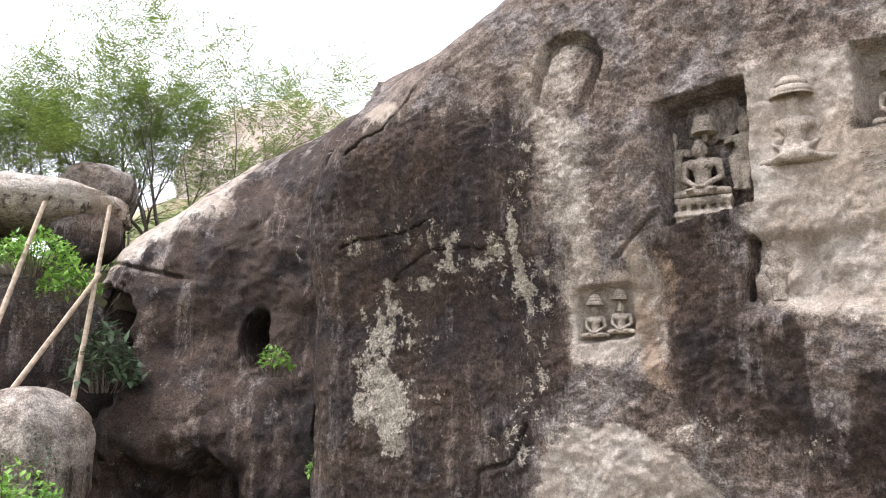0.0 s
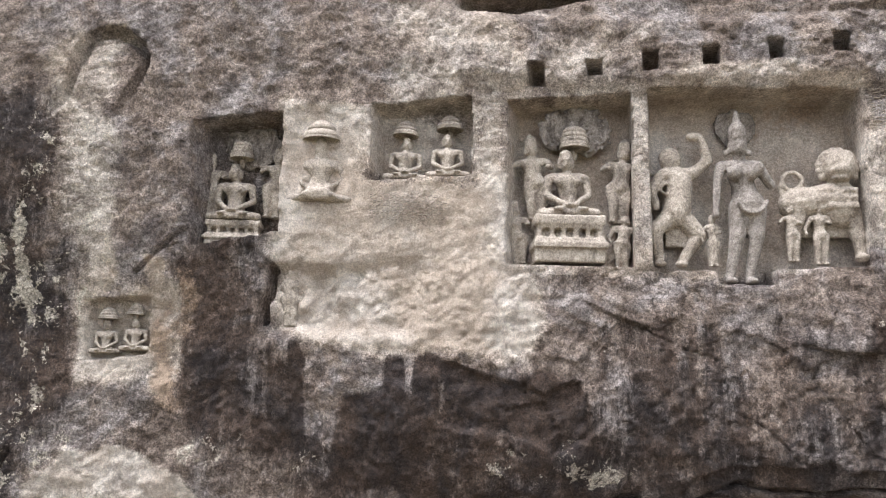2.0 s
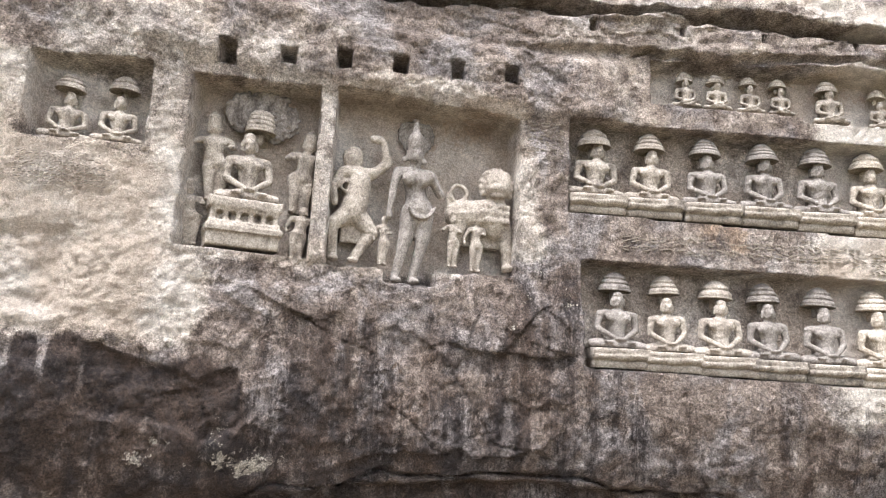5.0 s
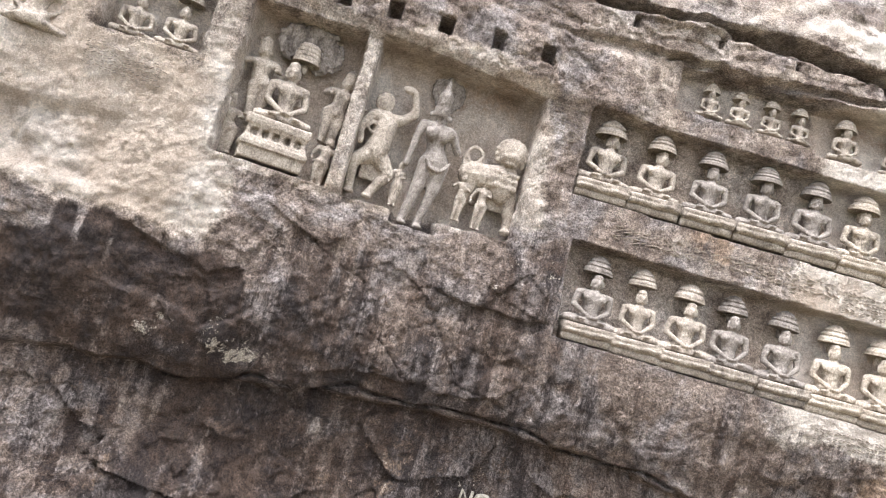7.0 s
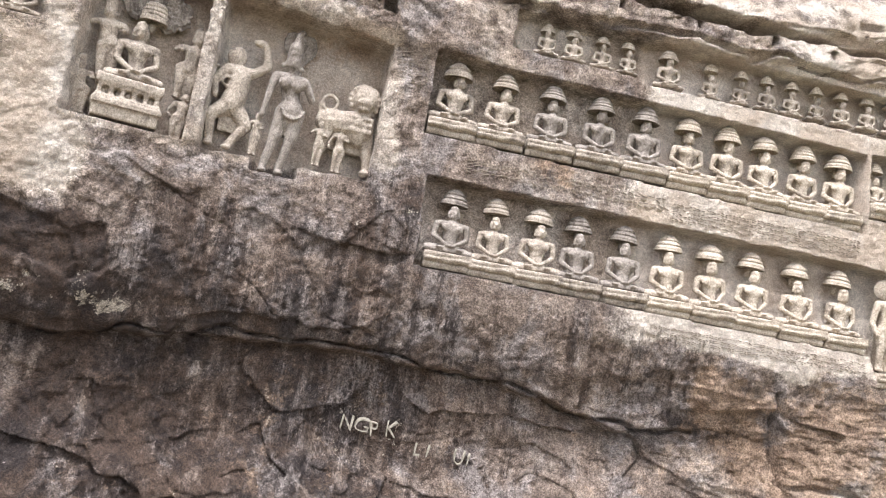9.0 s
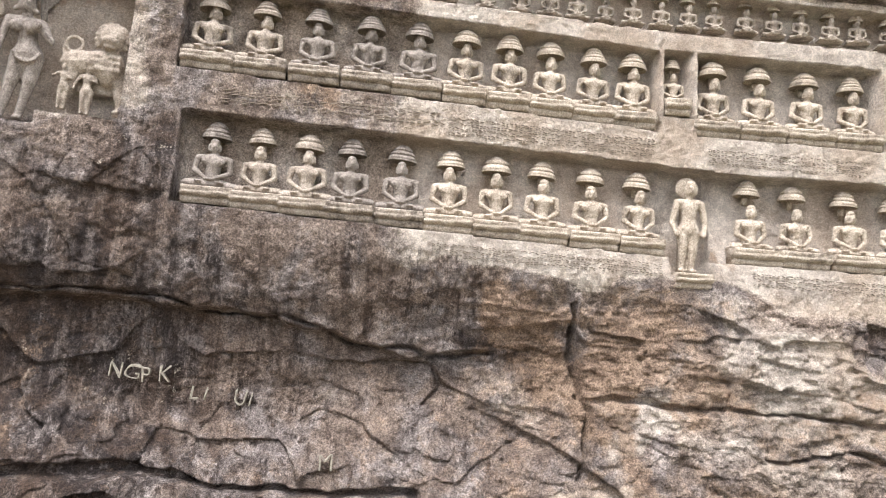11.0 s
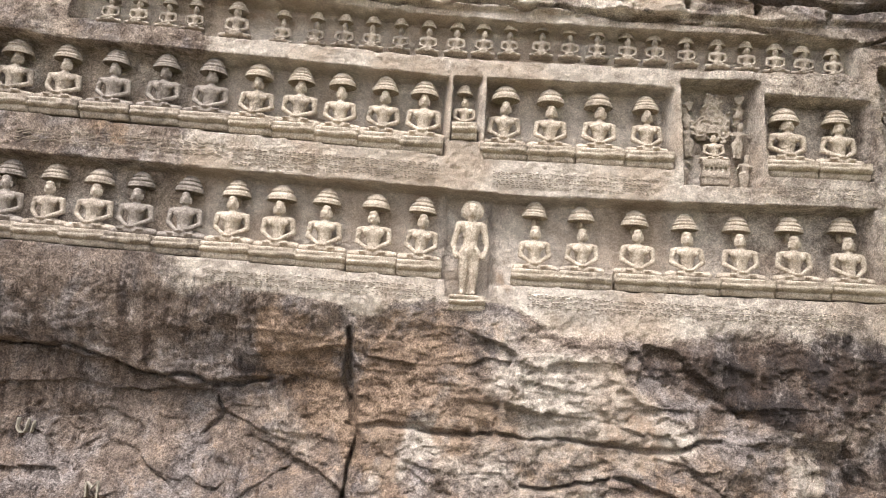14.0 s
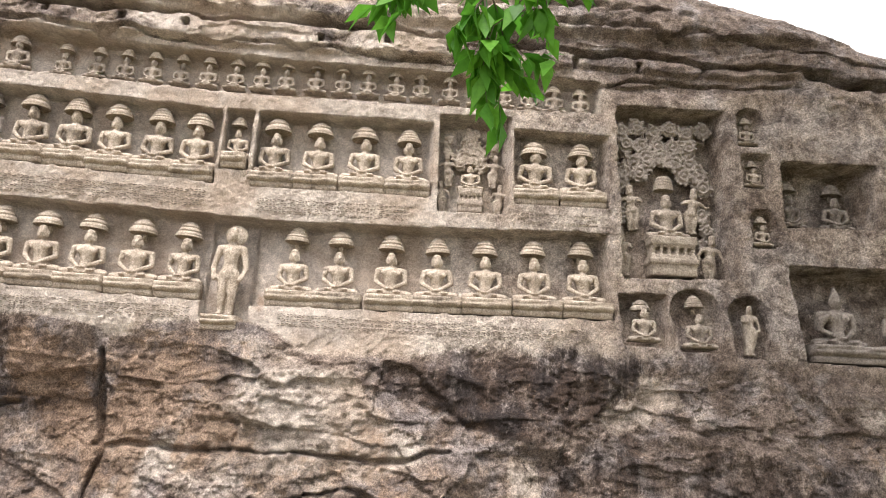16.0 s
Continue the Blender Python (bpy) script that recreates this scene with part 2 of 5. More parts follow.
# ---- niches cut into the cliff: left, right, floor at both ends, top at both ends, depth ----
NICHES = [
    (3.95, 5.55, 4.84, 4.80, 5.32, 5.34, 0.2), (5.55, 13.2, 4.74, 4.70, 5.33, 5.14, 0.2),
    (3.08, 8.53, 3.605, 3.475, 4.57, 4.45, 0.24), (8.60, 8.92, 3.66, 3.66, 4.46, 4.46, 0.2),
    (9.00, 11.14, 3.455, 3.455, 4.46, 4.45, 0.24), (11.24, 12.08, 3.27, 3.28, 4.57, 4.56, 0.3),
    (12.14, 13.26, 3.415, 3.415, 4.40, 4.36, 0.24),
    (3.20, 8.63, 2.085, 1.985, 3.10, 3.04, 0.25), (8.63, 9.16, 1.78, 1.78, 3.03, 3.02, 0.27),
    (9.16, 13.22, 1.965, 2.03, 3.00, 3.07, 0.25),
    (-3.12, -2.44, 2.98, 3.12, 4.04, 4.18, 0.3), (-1.67, -0.83, 3.60, 3.68, 4.27, 4.40, 0.2),
    (-0.50, 0.57, 2.88, 2.88, 4.38, 4.48, 0.33), (0.74, 2.54, 2.84, 2.90, 4.53, 4.50, 0.34),
    (1.28, 1.75, 2.74, 2.74, 4.0, 4.0, 0.34),
    (-3.93, -3.46, 1.98, 2.03, 2.47, 2.51, 0.12),
    (13.39, 14.72, 2.56, 2.62, 4.81, 4.83, 0.36), (13.30, 13.84, 1.76, 1.74, 2.34, 2.36, 0.2),
    (14.90, 15.24, 3.82, 3.82, 4.26, 4.26, 0.14),
    (15.38, 16.50, 3.35, 3.36, 4.17, 4.18, 0.42), (15.33, 17.4, 1.70, 1.66, 2.82, 2.86, 0.5),
]
DEEPER = 0.08
NICHES = [(*n[:6], n[6] + (DEEPER if n[6] > 0.19 else 0.0)) for n in NICHES]
# round-headed niches: middle, half width, floor, top, depth
ARCHES = [(14.16, 0.27, 1.72, 2.46, 0.2), (14.76, 0.23, 1.68, 2.40, 0.28), (15.04, 0.15, 4.38, 4.88, 0.14), (15.10, 0.15, 3.04, 3.53, 0.16)]
# sockets for beams: middle, height, half width, half height
SOCKETS = [(-0.26, 4.63, 0.065, 0.09), (0.25, 4.71, 0.06, 0.075), (0.76, 4.79, 0.065, 0.08), (1.30, 4.84, 0.065, 0.09), (1.87, 4.88, 0.065, 0.09), (2.42, 4.92, 0.07, 0.09),
           (3.31, 5.64, 0.03, 0.06), (4.29, 5.68, 0.03, 0.065), (5.16, 5.66, 0.04, 0.06), (6.17, 5.62, 0.04, 0.06), (7.12, 5.61, 0.04, 0.06), (7.92, 5.61, 0.035, 0.055),
           (9.65, 5.57, 0.03, 0.05), (10.49, 5.58, 0.04, 0.06), (11.3, 5.53, 0.04, 0.06), (12.1, 5.48, 0.04, 0.06), (12.89, 5.42, 0.035, 0.06), (13.70, 5.39, 0.035, 0.065), (14.53, 5.40, 0.035, 0.06)]
# long clefts in the rock: points along them, half width, depth
CLEFTS = [
    (((-0.9, 5.36), (0.0, 5.50), (0.95, 5.64), (2.67, 5.86), (4.9, 5.88), (6.3, 5.76), (9.1, 5.80), (11.3, 5.74), (12.8, 5.62), (15.3, 5.47), (17.5, 5.2)), 0.065, 0.5),
    (((-0.4, 0.80), (1.0, 0.98), (2.2, 1.05), (3.34, 1.03), (4.47, 0.93), (5.36, 0.70), (6.1, 0.66), (6.8, 0.72)), 0.022, 0.12),
    (((6.2, 0.55), (6.3, 0.35), (6.1, 0.1)), 0.02, 0.08), (((7.65, 1.35), (7.67, 1.0), (7.8, 0.3), (7.7, -0.4)), 0.035, 0.2),
    (((7.7, 0.4), (8.6, 0.3), (9.6, 0.42), (10.6, 0.35), (11.4, 0.5)), 0.025, 0.12), (((9.4, -0.05), (10.4, 0.0), (11.3, -0.2), (12.4, -0.1)), 0.025, 0.12),
    (((-0.6, -0.9), (1.2, -0.75), (3.0, -0.72), (4.4, -0.85), (6.0, -0.8)), 0.05, 0.2),
    (((-5.6, 2.55), (-5.2, 2.9), (-4.75, 2.85), (-4.5, 2.95), (-4.38, 3.35), (-4.3, 3.6)), 0.012, 0.05),
    (((-6.1, 3.0), (-5.8, 3.1), (-5.5, 3.1), (-5.25, 3.2)), 0.014, 0.06), (((-6.0, 3.9), (-5.6, 4.2), (-5.35, 4.65)), 0.014, 0.07),
    (((-4.9, 0.3), (-4.75, 0.8), (-4.5, 1.0), (-4.35, 1.25)), 0.014, 0.06), (((-3.55, 2.7), (-3.3, 2.95), (-3.2, 3.1)), 0.012, 0.05),
    (((-2.5, 2.3), (-2.5, 2.8)), 0.03, 0.18), (((0.6, 2.3), (1.2, 2.05), (1.35, 1.6), (1.9, 1.3)), 0.009, 0.03),
    (((2.2, 2.5), (2.0, 1.9), (2.3, 1.4), (2.9, 1.2)), 0.009, 0.03), (((3.76, 5.36), (5.0, 5.37), (6.5, 5.40), (9.0, 5.43), (11.0, 5.36), (13.3, 5.14), (15.6, 5.22)), 0.03, 0.12),
    (((11.4, 6.1), (13.0, 6.0), (15.0, 5.95), (17.0, 5.6)), 0.03, 0.15), (((8.0, 6.1), (10.0, 6.2), (12.0, 6.3), (14.5, 6.3)), 0.03, 0.15),
]


def along(x, z, pts):
    """Distance from each place to a broken line."""
    best = np.full(np.broadcast(x, z).shape, 1e9)
    for (ax, az), (bx, bz) in zip(pts, pts[1:]):
        dx, dz = bx - ax, bz - az
        k = np.clip(((x - ax) * dx + (z - az) * dz) / (dx * dx + dz * dz), 0, 1)
        best = np.minimum(best, np.hypot(x - ax - k * dx, z - az - k * dz))
    return best


def cut_depth(x, z, wobble=True):
    """How far the carvers (and the weather) cut into the face; and how much of the face is dressed."""
    wx, wz = x + 0.012 * rough(x * 6, z * 6, 3), z + 0.012 * rough(x * 6, z * 6, 5)
    deep = np.zeros_like(x)
    for x0, x1, b0, b1, t0, t1, d in NICHES:
        k = np.clip((wx - x0) / (x1 - x0), 0, 1)
        inside = np.minimum(np.minimum(wx - x0, x1 - wx), np.minimum(wz - (b0 + (b1 - b0) * k), t0 + (t1 - t0) * k - wz))
        deep = np.maximum(deep, d * smooth(-0.012, 0.014, inside))
    for m, w, b, t, d in ARCHES:
        inside = np.minimum(np.where(wz > t - w, w - np.hypot(wx - m, wz - t + w), w - np.abs(wx - m)), wz - b)
        deep = np.maximum(deep, d * smooth(-0.012, 0.014, inside))
    for m, h, w, t in SOCKETS:
        inside = np.minimum(w - np.abs(wx - m), t - np.abs(wz - h))
        deep = np.maximum(deep, 0.3 * smooth(-0.008, 0.01, inside))
    cx, cz = x + 0.05 * rough(x * 2.5, z * 2.5, 11, 3), z + 0.07 * rough(x * 2.2, z * 2.2, 13, 3)
    vary = 1 + 0.5 * rough(x * 1.3, z * 1.3, 17, 2)
    us, vs = x[0], z[:, 0]
    for pts, w, d in CLEFTS:
        i0, i1 = np.searchsorted(us, (min(p[0] for p in pts) - 0.4, max(p[0] for p in pts) + 0.4))
        j0, j1 = np.searchsorted(vs, (min(p[1] for p in pts) - 0.4, max(p[1] for p in pts) + 0.4))
        box = (slice(j0, j1), slice(i0, i1))
        ww = w * vary[box]
        deep[box] = np.maximum(deep[box], d * (1 - smooth(ww * 0.4, ww * 1.3, along(cx[box], cz[box], pts))))
    # the unfinished arch and the worn hollow under the damaged figure
    arch = np.abs(np.where(wz > 4.55, np.hypot((wx + 3.83) / 0.9, (wz - 4.55)), np.abs(wx + 3.83 + 0.25 * (4.55 - wz)) / 0.9) - 0.27)
    deep += 0.17 * (1 - smooth(0.025, 0.06, arch)) * smooth(4.0, 4.45, wz) * (wx < -3.2) * (wx > -4.6)
    deep += 0.05 * (1 - smooth(0.15, 0.3, np.hypot((wx + 3.83) / 0.9, (wz - 4.55)))) * (wz > 4.3)
    hollow = np.minimum(np.minimum(wx + 2.5, -1.2 - wx), np.minimum(wz - 2.2, 2.85 - wz + 0.1 * rough(wx * 4, wx * 0, 8)))
    deep += 0.12 * smooth(-0.03, 0.12, hollow) * (0.5 + 0.5 * smooth(-0.2, 0.5, rough(wx * 3.2, wz * 0.8, 21, 2)))
    worn = 1 - smooth(0.2, 0.42, np.hypot(wx + 2.12, (wz - 3.85) / 1.3))
    deep += 0.07 * worn
    return deep


def stretch(v0, v1, x, soft):
    return smooth(v0 - soft, v0 + soft, x) * (1 - smooth(v1 - soft, v1 + soft, x))


def patch(x, z, cx, cz, rx, rz, soft=0.5):
    """1 in an oval, fading out at its border."""
    return 1 - smooth(1 - soft, 1 + soft, np.hypot((x - cx) / rx, (z - cz) / rz))


def panel(x, z, points, soft=0.08):
    """1 inside a many-cornered patch, fading over `soft` metres at its border."""
    inside = np.zeros(x.shape, bool)
    for (ax, az), (bx, bz) in zip(points, points[1:] + points[:1]):
        inside ^= ((az > z) != (bz > z)) & (x < (bx - ax) * (z - az) / (bz - az + 1e-9) + ax)
    away = along(x, z, points + points[:1])
    return smooth(-soft, soft, np.where(inside, away, -away))


BLACK_PANEL = ((-6.2, 3.7), (-5.5, 4.3), (-5.2, 4.3), (-4.4, 3.95), (-4.3, 3.4), (-4.15, 2.6), (-3.95, 1.7), (-4.1, 1.35), (-4.6, 1.3), (-5.2, 1.4), (-5.9, 1.9), (-6.3, 2.4))
WET_BAND = ((-3.25, 2.9), (-2.95, 2.95), (-2.55, 2.75), (-2.5, 2.2), (-2.45, 1.7), (-2.1, 1.45), (-1.3, 1.4), (-1.0, 1.95), (-0.67, 1.91), (-0.18, 1.79), (0.09, 1.89), (0.24, 1.41), (0.1, 0.9), (-1.0, 1.0), (-2.2, 1.1), (-3.0, 1.25), (-3.3, 1.6))
FLAKED = ((-1.03, 2.02), (-0.67, 1.91), (-0.18, 1.79), (0.09, 1.89), (0.2, 1.45), (-0.1, 1.3), (-0.5, 1.45), (-1.0, 1.5))
BOSS_FOOT = ((0.1, 1.5), (0.73, 1.47), (1.2, 1.6), (2.0, 1.35), (3.08, 1.2), (4.3, 1.1), (4.4, 0.95), (3.2, 0.98), (1.9, 1.0), (0.5, 0.88))
SANDY = ((-4.35, 0.2), (-4.24, 1.02), (-4.0, 1.30), (-3.62, 1.26), (-3.14, 1.08), (-2.94, 0.83), (-2.6, 0.2))
CREAM = ((-2.45, 4.1), (-1.8, 3.9), (-1.7, 3.65), (-0.8, 3.6), (-0.6, 4.3), (-0.5, 3.6), (-0.5, 2.95), (-0.2, 2.6), (-0.3, 2.05), (-1.0, 2.1), (-1.6, 2.1), (-2.4, 2.2), (-2.5, 3.2))
FLAKES = ((-5.85, 2.95, 0.2, 0.09), (-5.66, 3.57, 0.06, 0.14), (-5.3, 2.6, 0.22, 0.07), (-4.95, 2.78, 0.16, 0.06), (-4.79, 2.46, 0.07, 0.1), (-4.36, 3.1, 0.035, 0.3), (-4.36, 2.5, 0.03, 0.35), (-5.77, 1.54, 0.13, 0.3),
          (-5.55, 1.28, 0.16, 0.22), (-5.09, 1.5, 0.06, 0.07), (-5.6, 2.3, 0.07, 0.22), (-0.52, 1.21, 0.1, 0.07), (0.08, 1.15, 0.09, 0.08), (-0.77, 1.08, 0.05, 0.05), (0.3, 1.08, 0.12, 0.05), (-2.9, 1.3, 0.3, 0.1), (-2.2, 1.15, 0.25, 0.12))


def shapes(x, z):
    """The stains and other patches whose outlines can be told apart: extra tan, dark, rust and pale."""
    wx = x + 0.07 * rough(x * 2.6, z * 2.6, 131, 4, 0.65)
    wz = z + 0.07 * rough(x * 2.6, z * 2.6, 133, 4, 0.65)
    p = lambda pts, soft=0.06: panel(wx, wz, list(pts), soft)
    sand, cream = p(SANDY), p(CREAM, 0.16)
    tan = np.maximum(1.0 * sand, 1.0 * cream)
    tan = np.maximum(tan, 0.75 * p(((-3.45, 2.85), (-3.3, 2.85), (-3.28, 1.9), (-3.22, 1.55), (-3.42, 1.7), (-3.45, 2.3))))
    tan = np.maximum(tan, 0.2 * p(((6.1, 0.62), (7.55, 0.5), (7.6, -0.8), (6.0, -0.8)), 0.15))
    tan = np.maximum(tan, 0.62 * p(((9.3, 1.35), (10.35, 1.3), (10.7, 0.9), (11.3, 0.5), (10.6, 0.1), (9.5, 0.2)), 0.15))
    tan = np.maximum(tan, 0.6 * p(((12.0, 0.5), (12.3, 0.5), (12.35, -0.8), (11.9, -0.8)), 0.05))
    black = p(BLACK_PANEL, 0.1)
    dark = 0.72 * black
    # BOSS_FOOT and the patch near x 7 are darker below jutting rock
    for pts, k, soft in ((WET_BAND, 0.66, 0.2), (FLAKED, 0.95, 0.025), (BOSS_FOOT, 0.6, 0.12), (((10.46, 1.39), (11.2, 1.42), (12.09, 1.5), (13.1, 1.5), (13.1, 1.0), (12.2, 0.6), (11.5, 0.75), (10.8, 1.05)), 0.62, 0.05),
                         (((6.3, 1.0), (6.9, 0.9), (7.6, 0.8), (7.6, 0.55), (6.9, 0.6), (6.3, 0.75)), 0.66, 0.1), (((11.9, 0.55), (12.4, -0.2), (15.5, 0.2), (15.5, 0.75), (13.4, 0.8)), 0.5, 0.15), (((-1.85, 1.75), (-1.25, 1.85), (-1.0, 0.9), (-2.0, 0.9)), 0.85, 0.1), (((-6.5, 2.2), (-5.9, 1.9), (-5.2, 1.4), (-4.3, 1.2), (-4.4, -0.5), (-6.5, -0.5)), 0.6, 0.12)):
        dark = np.maximum(dark, k * p(pts, soft))
    dark = np.maximum(dark, 0.75 * smooth(0.0, 0.45, rough(x * 3.6, z * 0.35, 151, 3)) * stretch(-3.2, -0.5, x, 0.2) * stretch(1.1, 2.45, z, 0.3))
    rust = 0.3 * p(((7.75, 1.3), (9.1, 1.25), (9.15, 0.55), (8.0, 0.5)), 0.12) + 0.35 * p(((6.55, 1.5), (7.0, 1.5), (7.3, 1.05), (6.8, 0.9), (6.6, 1.15)), 0.08)
    rust = rust + 0.45 * p(((-3.45, 2.85), (-3.3, 2.85), (-3.28, 1.9), (-3.22, 1.55), (-3.42, 1.7), (-3.45, 2.3)))
    pale = sum(0.32 * patch(wx, wz, a, b, 1.3 * c, 1.3 * d, 0.8) for a, b, c, d in FLAKES)
    return tan, dark, rust, pale, np.maximum(sand, cream)


def stains(x, z):
    """Where stone is cut and tan, stained dark by water, rusty, or flaked pale; the right end is also darkened for tree
    shade.
    """
    x0, z0 = x, z
    x, z = x + 0.2 * rough(x * 1.1, z * 1.1, 31) + 0.2 * rough(x * 0.6, z * 0.5, 37, 2), z + 0.18 * rough(x * 1.3, z * 1.3, 33) + 0.12 * rough(x * 0.5, z * 0.6, 38, 2)
    streaks = rough(x * 2.4, z * 0.35, 35, 4)
    # tan drops past 9.5 and again past 13.3, partly as painted tree shade
    tan = (0.98 - 0.45 * smooth(9.5, 12.5, x)) * stretch(5.8, 13.3, x, 0.4) * stretch(1.55, 5.45, z, 0.12) + 0.33 * stretch(3.1, 6.0, x, 0.3) * stretch(2.0, 5.3, z, 0.2)
    tan += 0.4 * stretch(13.3, 18, x, 0.2) * stretch(1.5, 5.2, z, 0.2)
    tan = np.maximum(tan, 0.75 * stretch(-2.55, -0.7, x, 0.15) * stretch(3.5, 4.35, z, 0.15))
    tan = np.maximum(tan, 0.5 * stretch(-1.6, -0.3, x, 0.3) * stretch(3.3, 7.0, z, 0.3))
    tan = np.maximum(tan, 0.55 * stretch(-0.55, 2.6, x, 0.1) * stretch(2.8, 4.6, z, 0.1))
    tan = np.maximum(tan, 0.6 * stretch(-4.15, -3.5, x, 0.18) * stretch(2.5, 4.7, z, 0.3) * smooth(-0.6, 0.2, streaks))
    tan = np.maximum(tan, 0.8 * stretch(-4.05, -3.05, x, 0.1) * stretch(1.85, 2.75, z, 0.15))
    tan = np.maximum(tan, 0.3 * stretch(7.6, 20, x, 0.8) * stretch(-3, 1.5, z, 0.2))
    tan = np.maximum(tan, 0.85 * stretch(4.5, 13, x, 1.0) * stretch(5.35, 6.6, z, 0.2) * smooth(-0.5, 0.6, rough(x * 0.9, z * 2.5, 39)))
    tan = np.maximum(tan, 0.8 * patch(x, z, -5.75, 4.15, 0.32, 0.42, 0.25))
    dark = 0.62 * stretch(-9, -4.2, x, 0.35) * stretch(-1, 4.3, z, 0.35) + 0.1 * stretch(-4.4, -2.5, x, 0.3) * stretch(1.0, 4.2, z, 0.3)
    dark = np.maximum(dark, 0.62 * stretch(-3.2, -2.35, x, 0.12) * stretch(1.2, 3.6, z, 0.5))
    dark = np.maximum(dark, 0.6 * stretch(-2.9, -0.6, x, 0.2) * stretch(0.4, 1.4, z, 0.3))
    dark = np.maximum(dark, 0.7 * stretch(-0.9, 0.3, x, 0.3) * stretch(0.5, 1.86, z, 0.08))
    dark = np.maximum(dark, 0.5 * stretch(0.4, 6.8, x, 0.4) * stretch(0.7, 1.9, z, 0.4))
    dark = np.maximum(dark, (0.56 - 0.2 * smooth(3.5, 5.5, x)) * stretch(-2.5, 7.0, x, 0.6) * stretch(-3, 1.0, z, 0.2))
    dark = np.maximum(dark, 0.42 * stretch(0.3, 3.4, x, 0.4) * stretch(0.9, 2.55, z, 0.25))
    dark = np.maximum(dark, 0.55 * patch(x, z, 2.9, 2.2, 0.7, 0.9, 0.5))
    dark = np.maximum(dark, 0.5 * patch(x, z, 6.4, 1.1, 1.5, 0.35, 0.5))
    dark = np.maximum(dark, 0.55 * patch(x, z, 12.6, 1.35, 0.9, 0.4, 0.5))
    dark = np.maximum(dark, 0.26 * stretch(2.6, 6.0, x, 0.3) * stretch(2.0, 5.0, z, 0.4))
    dark = dark - 0.35 * patch(x, z, -3.5, 0.55, 0.9, 0.7, 0.3) - 0.3 * stretch(-4.05, -3.0, x, 0.1) * stretch(1.7, 3.0, z, 0.2)
    dark = dark + 0.25 * streaks * stretch(-5, 1.0, x, 1.0) + 0.1 * stretch(-7, 3, x, 1)
    rust = 0.5 * patch(x, z, 6.72, 1.25, 0.22, 0.4, 0.9) + 0.45 * patch(x, z, 6.95, 1.0, 0.3, 0.25, 0.9) + 0.75 * patch(x, z, 4.87, 3.55, 0.3, 0.2) + 0.45 * patch(x, z, 8.0, 0.9, 1.0, 0.6) + 0.55 * patch(x, z, -3.22, 2.3, 0.16, 0.8)
    rust += 0.5 * patch(x, z, 9.2, 2.2, 0.12, 0.7) + 0.55 * patch(x, z, 6.2, 5.05, 0.6, 0.25) + 0.45 * patch(x, z, 2.1, 4.2, 0.4, 0.25) + 0.35 * patch(x, z, -5.9, 1.2, 0.25, 1.0)
    rust += 0.3 * patch(x, z, 10.2, 0.0, 2.2, 0.9) + 0.35 * patch(x, z, -1.0, 3.2, 0.2, 0.3) + 0.3 * patch(x, z, 1.7, 1.8, 0.6, 0.5)
    pale = 0.24 * patch(x, z, -5.4, 3.05, 0.7, 0.25) + 0.24 * patch(x, z, -4.9, 2.7, 0.5, 0.4) + 0.3 * patch(x, z, -5.6, 1.6, 0.45, 0.8) + 0.3 * stretch(-4.6, -3.9, x, 0.2) * stretch(1.2, 4.2, z, 0.4)
    pale += 0.34 * patch(x, z, -0.1, 1.12, 0.7, 0.22) + 0.25 * patch(x, z, 2.5, 2.6, 1.0, 0.3) + 0.08 * stretch(9.0, 20, x, 0.5) * stretch(-3, 1.4, z, 0.2)
    pale += 0.3 * patch(x, z, -3.9, 1.0, 0.9, 0.5) + 0.22 * patch(x, z, 3.0, 0.1, 1.5, 0.5)
    pale += 0.2 * smooth(0.25, 0.7, rough(x * 8, z * 1.1, 101, 4)) * stretch(-6.2, -2.6, x, 0.3) * stretch(0.6, 4.3, z, 0.4)
    tan = np.maximum(tan, 0.42 * stretch(-2.2, 12.5, x, 0.6) * stretch(4.45, 7.5, z, 0.15) * smooth(-0.9, 0.3, rough(x * 0.8, z * 1.4, 103, 3)))
    dark = dark - 0.25 * stretch(-2.2, 6.0, x, 0.4) * stretch(4.3, 7.5, z, 0.2) - 0.4 * patch(x, z, -3.55, 0.55, 0.85, 0.68, 0.15)
    low = stretch(-1.5, 9.0, x, 0.8) * (1 - smooth(0.7, 1.1, z))
    tan = np.maximum(tan, 0.4 * low * smooth(-0.1, 0.7, rough(x * 1.6, z * 1.3, 105, 4)))
    rust = rust + 0.28 * low + 0.12 * stretch(6.3, 9.2, x, 0.5) * (1 - smooth(1.2, 1.6, z))
    dark = dark + 0.06 * stretch(6.3, 8.8, x, 0.5) * (1 - smooth(1.2, 1.6, z))
    shade = facets(x, z, 0.9, 0.55, 47)
    broken = smooth(6.0, 8.5, x) * (1 - smooth(1.3, 1.6, z))
    tan = tan + broken * 0.4 * shade
    rust = rust + broken * (0.22 + 0.3 * facets(x, z, 1.3, 0.9, 49))
    # the last two terms of dark tone down the right end like tree shade
    dark = dark + broken * 0.35 * facets(x, z, 0.8, 0.6, 83) + 0.06 * broken + 0.1 * stretch(13.25, 20, x, 0.15) * stretch(1.5, 6.0, z, 0.3) + 0.12 * stretch(12.5, 20, x, 0.5)
    rust = rust * (0.75 + 0.6 * rough(x * 3.5, z * 2.5, 95, 4))
    pale += 0.22 * smooth(0.15, 0.55, rough(x * 6.5, z * 0.55, 97, 4)) * stretch(-6.6, -5.1, x, 0.2) * stretch(-1, 2.7, z, 0.4)
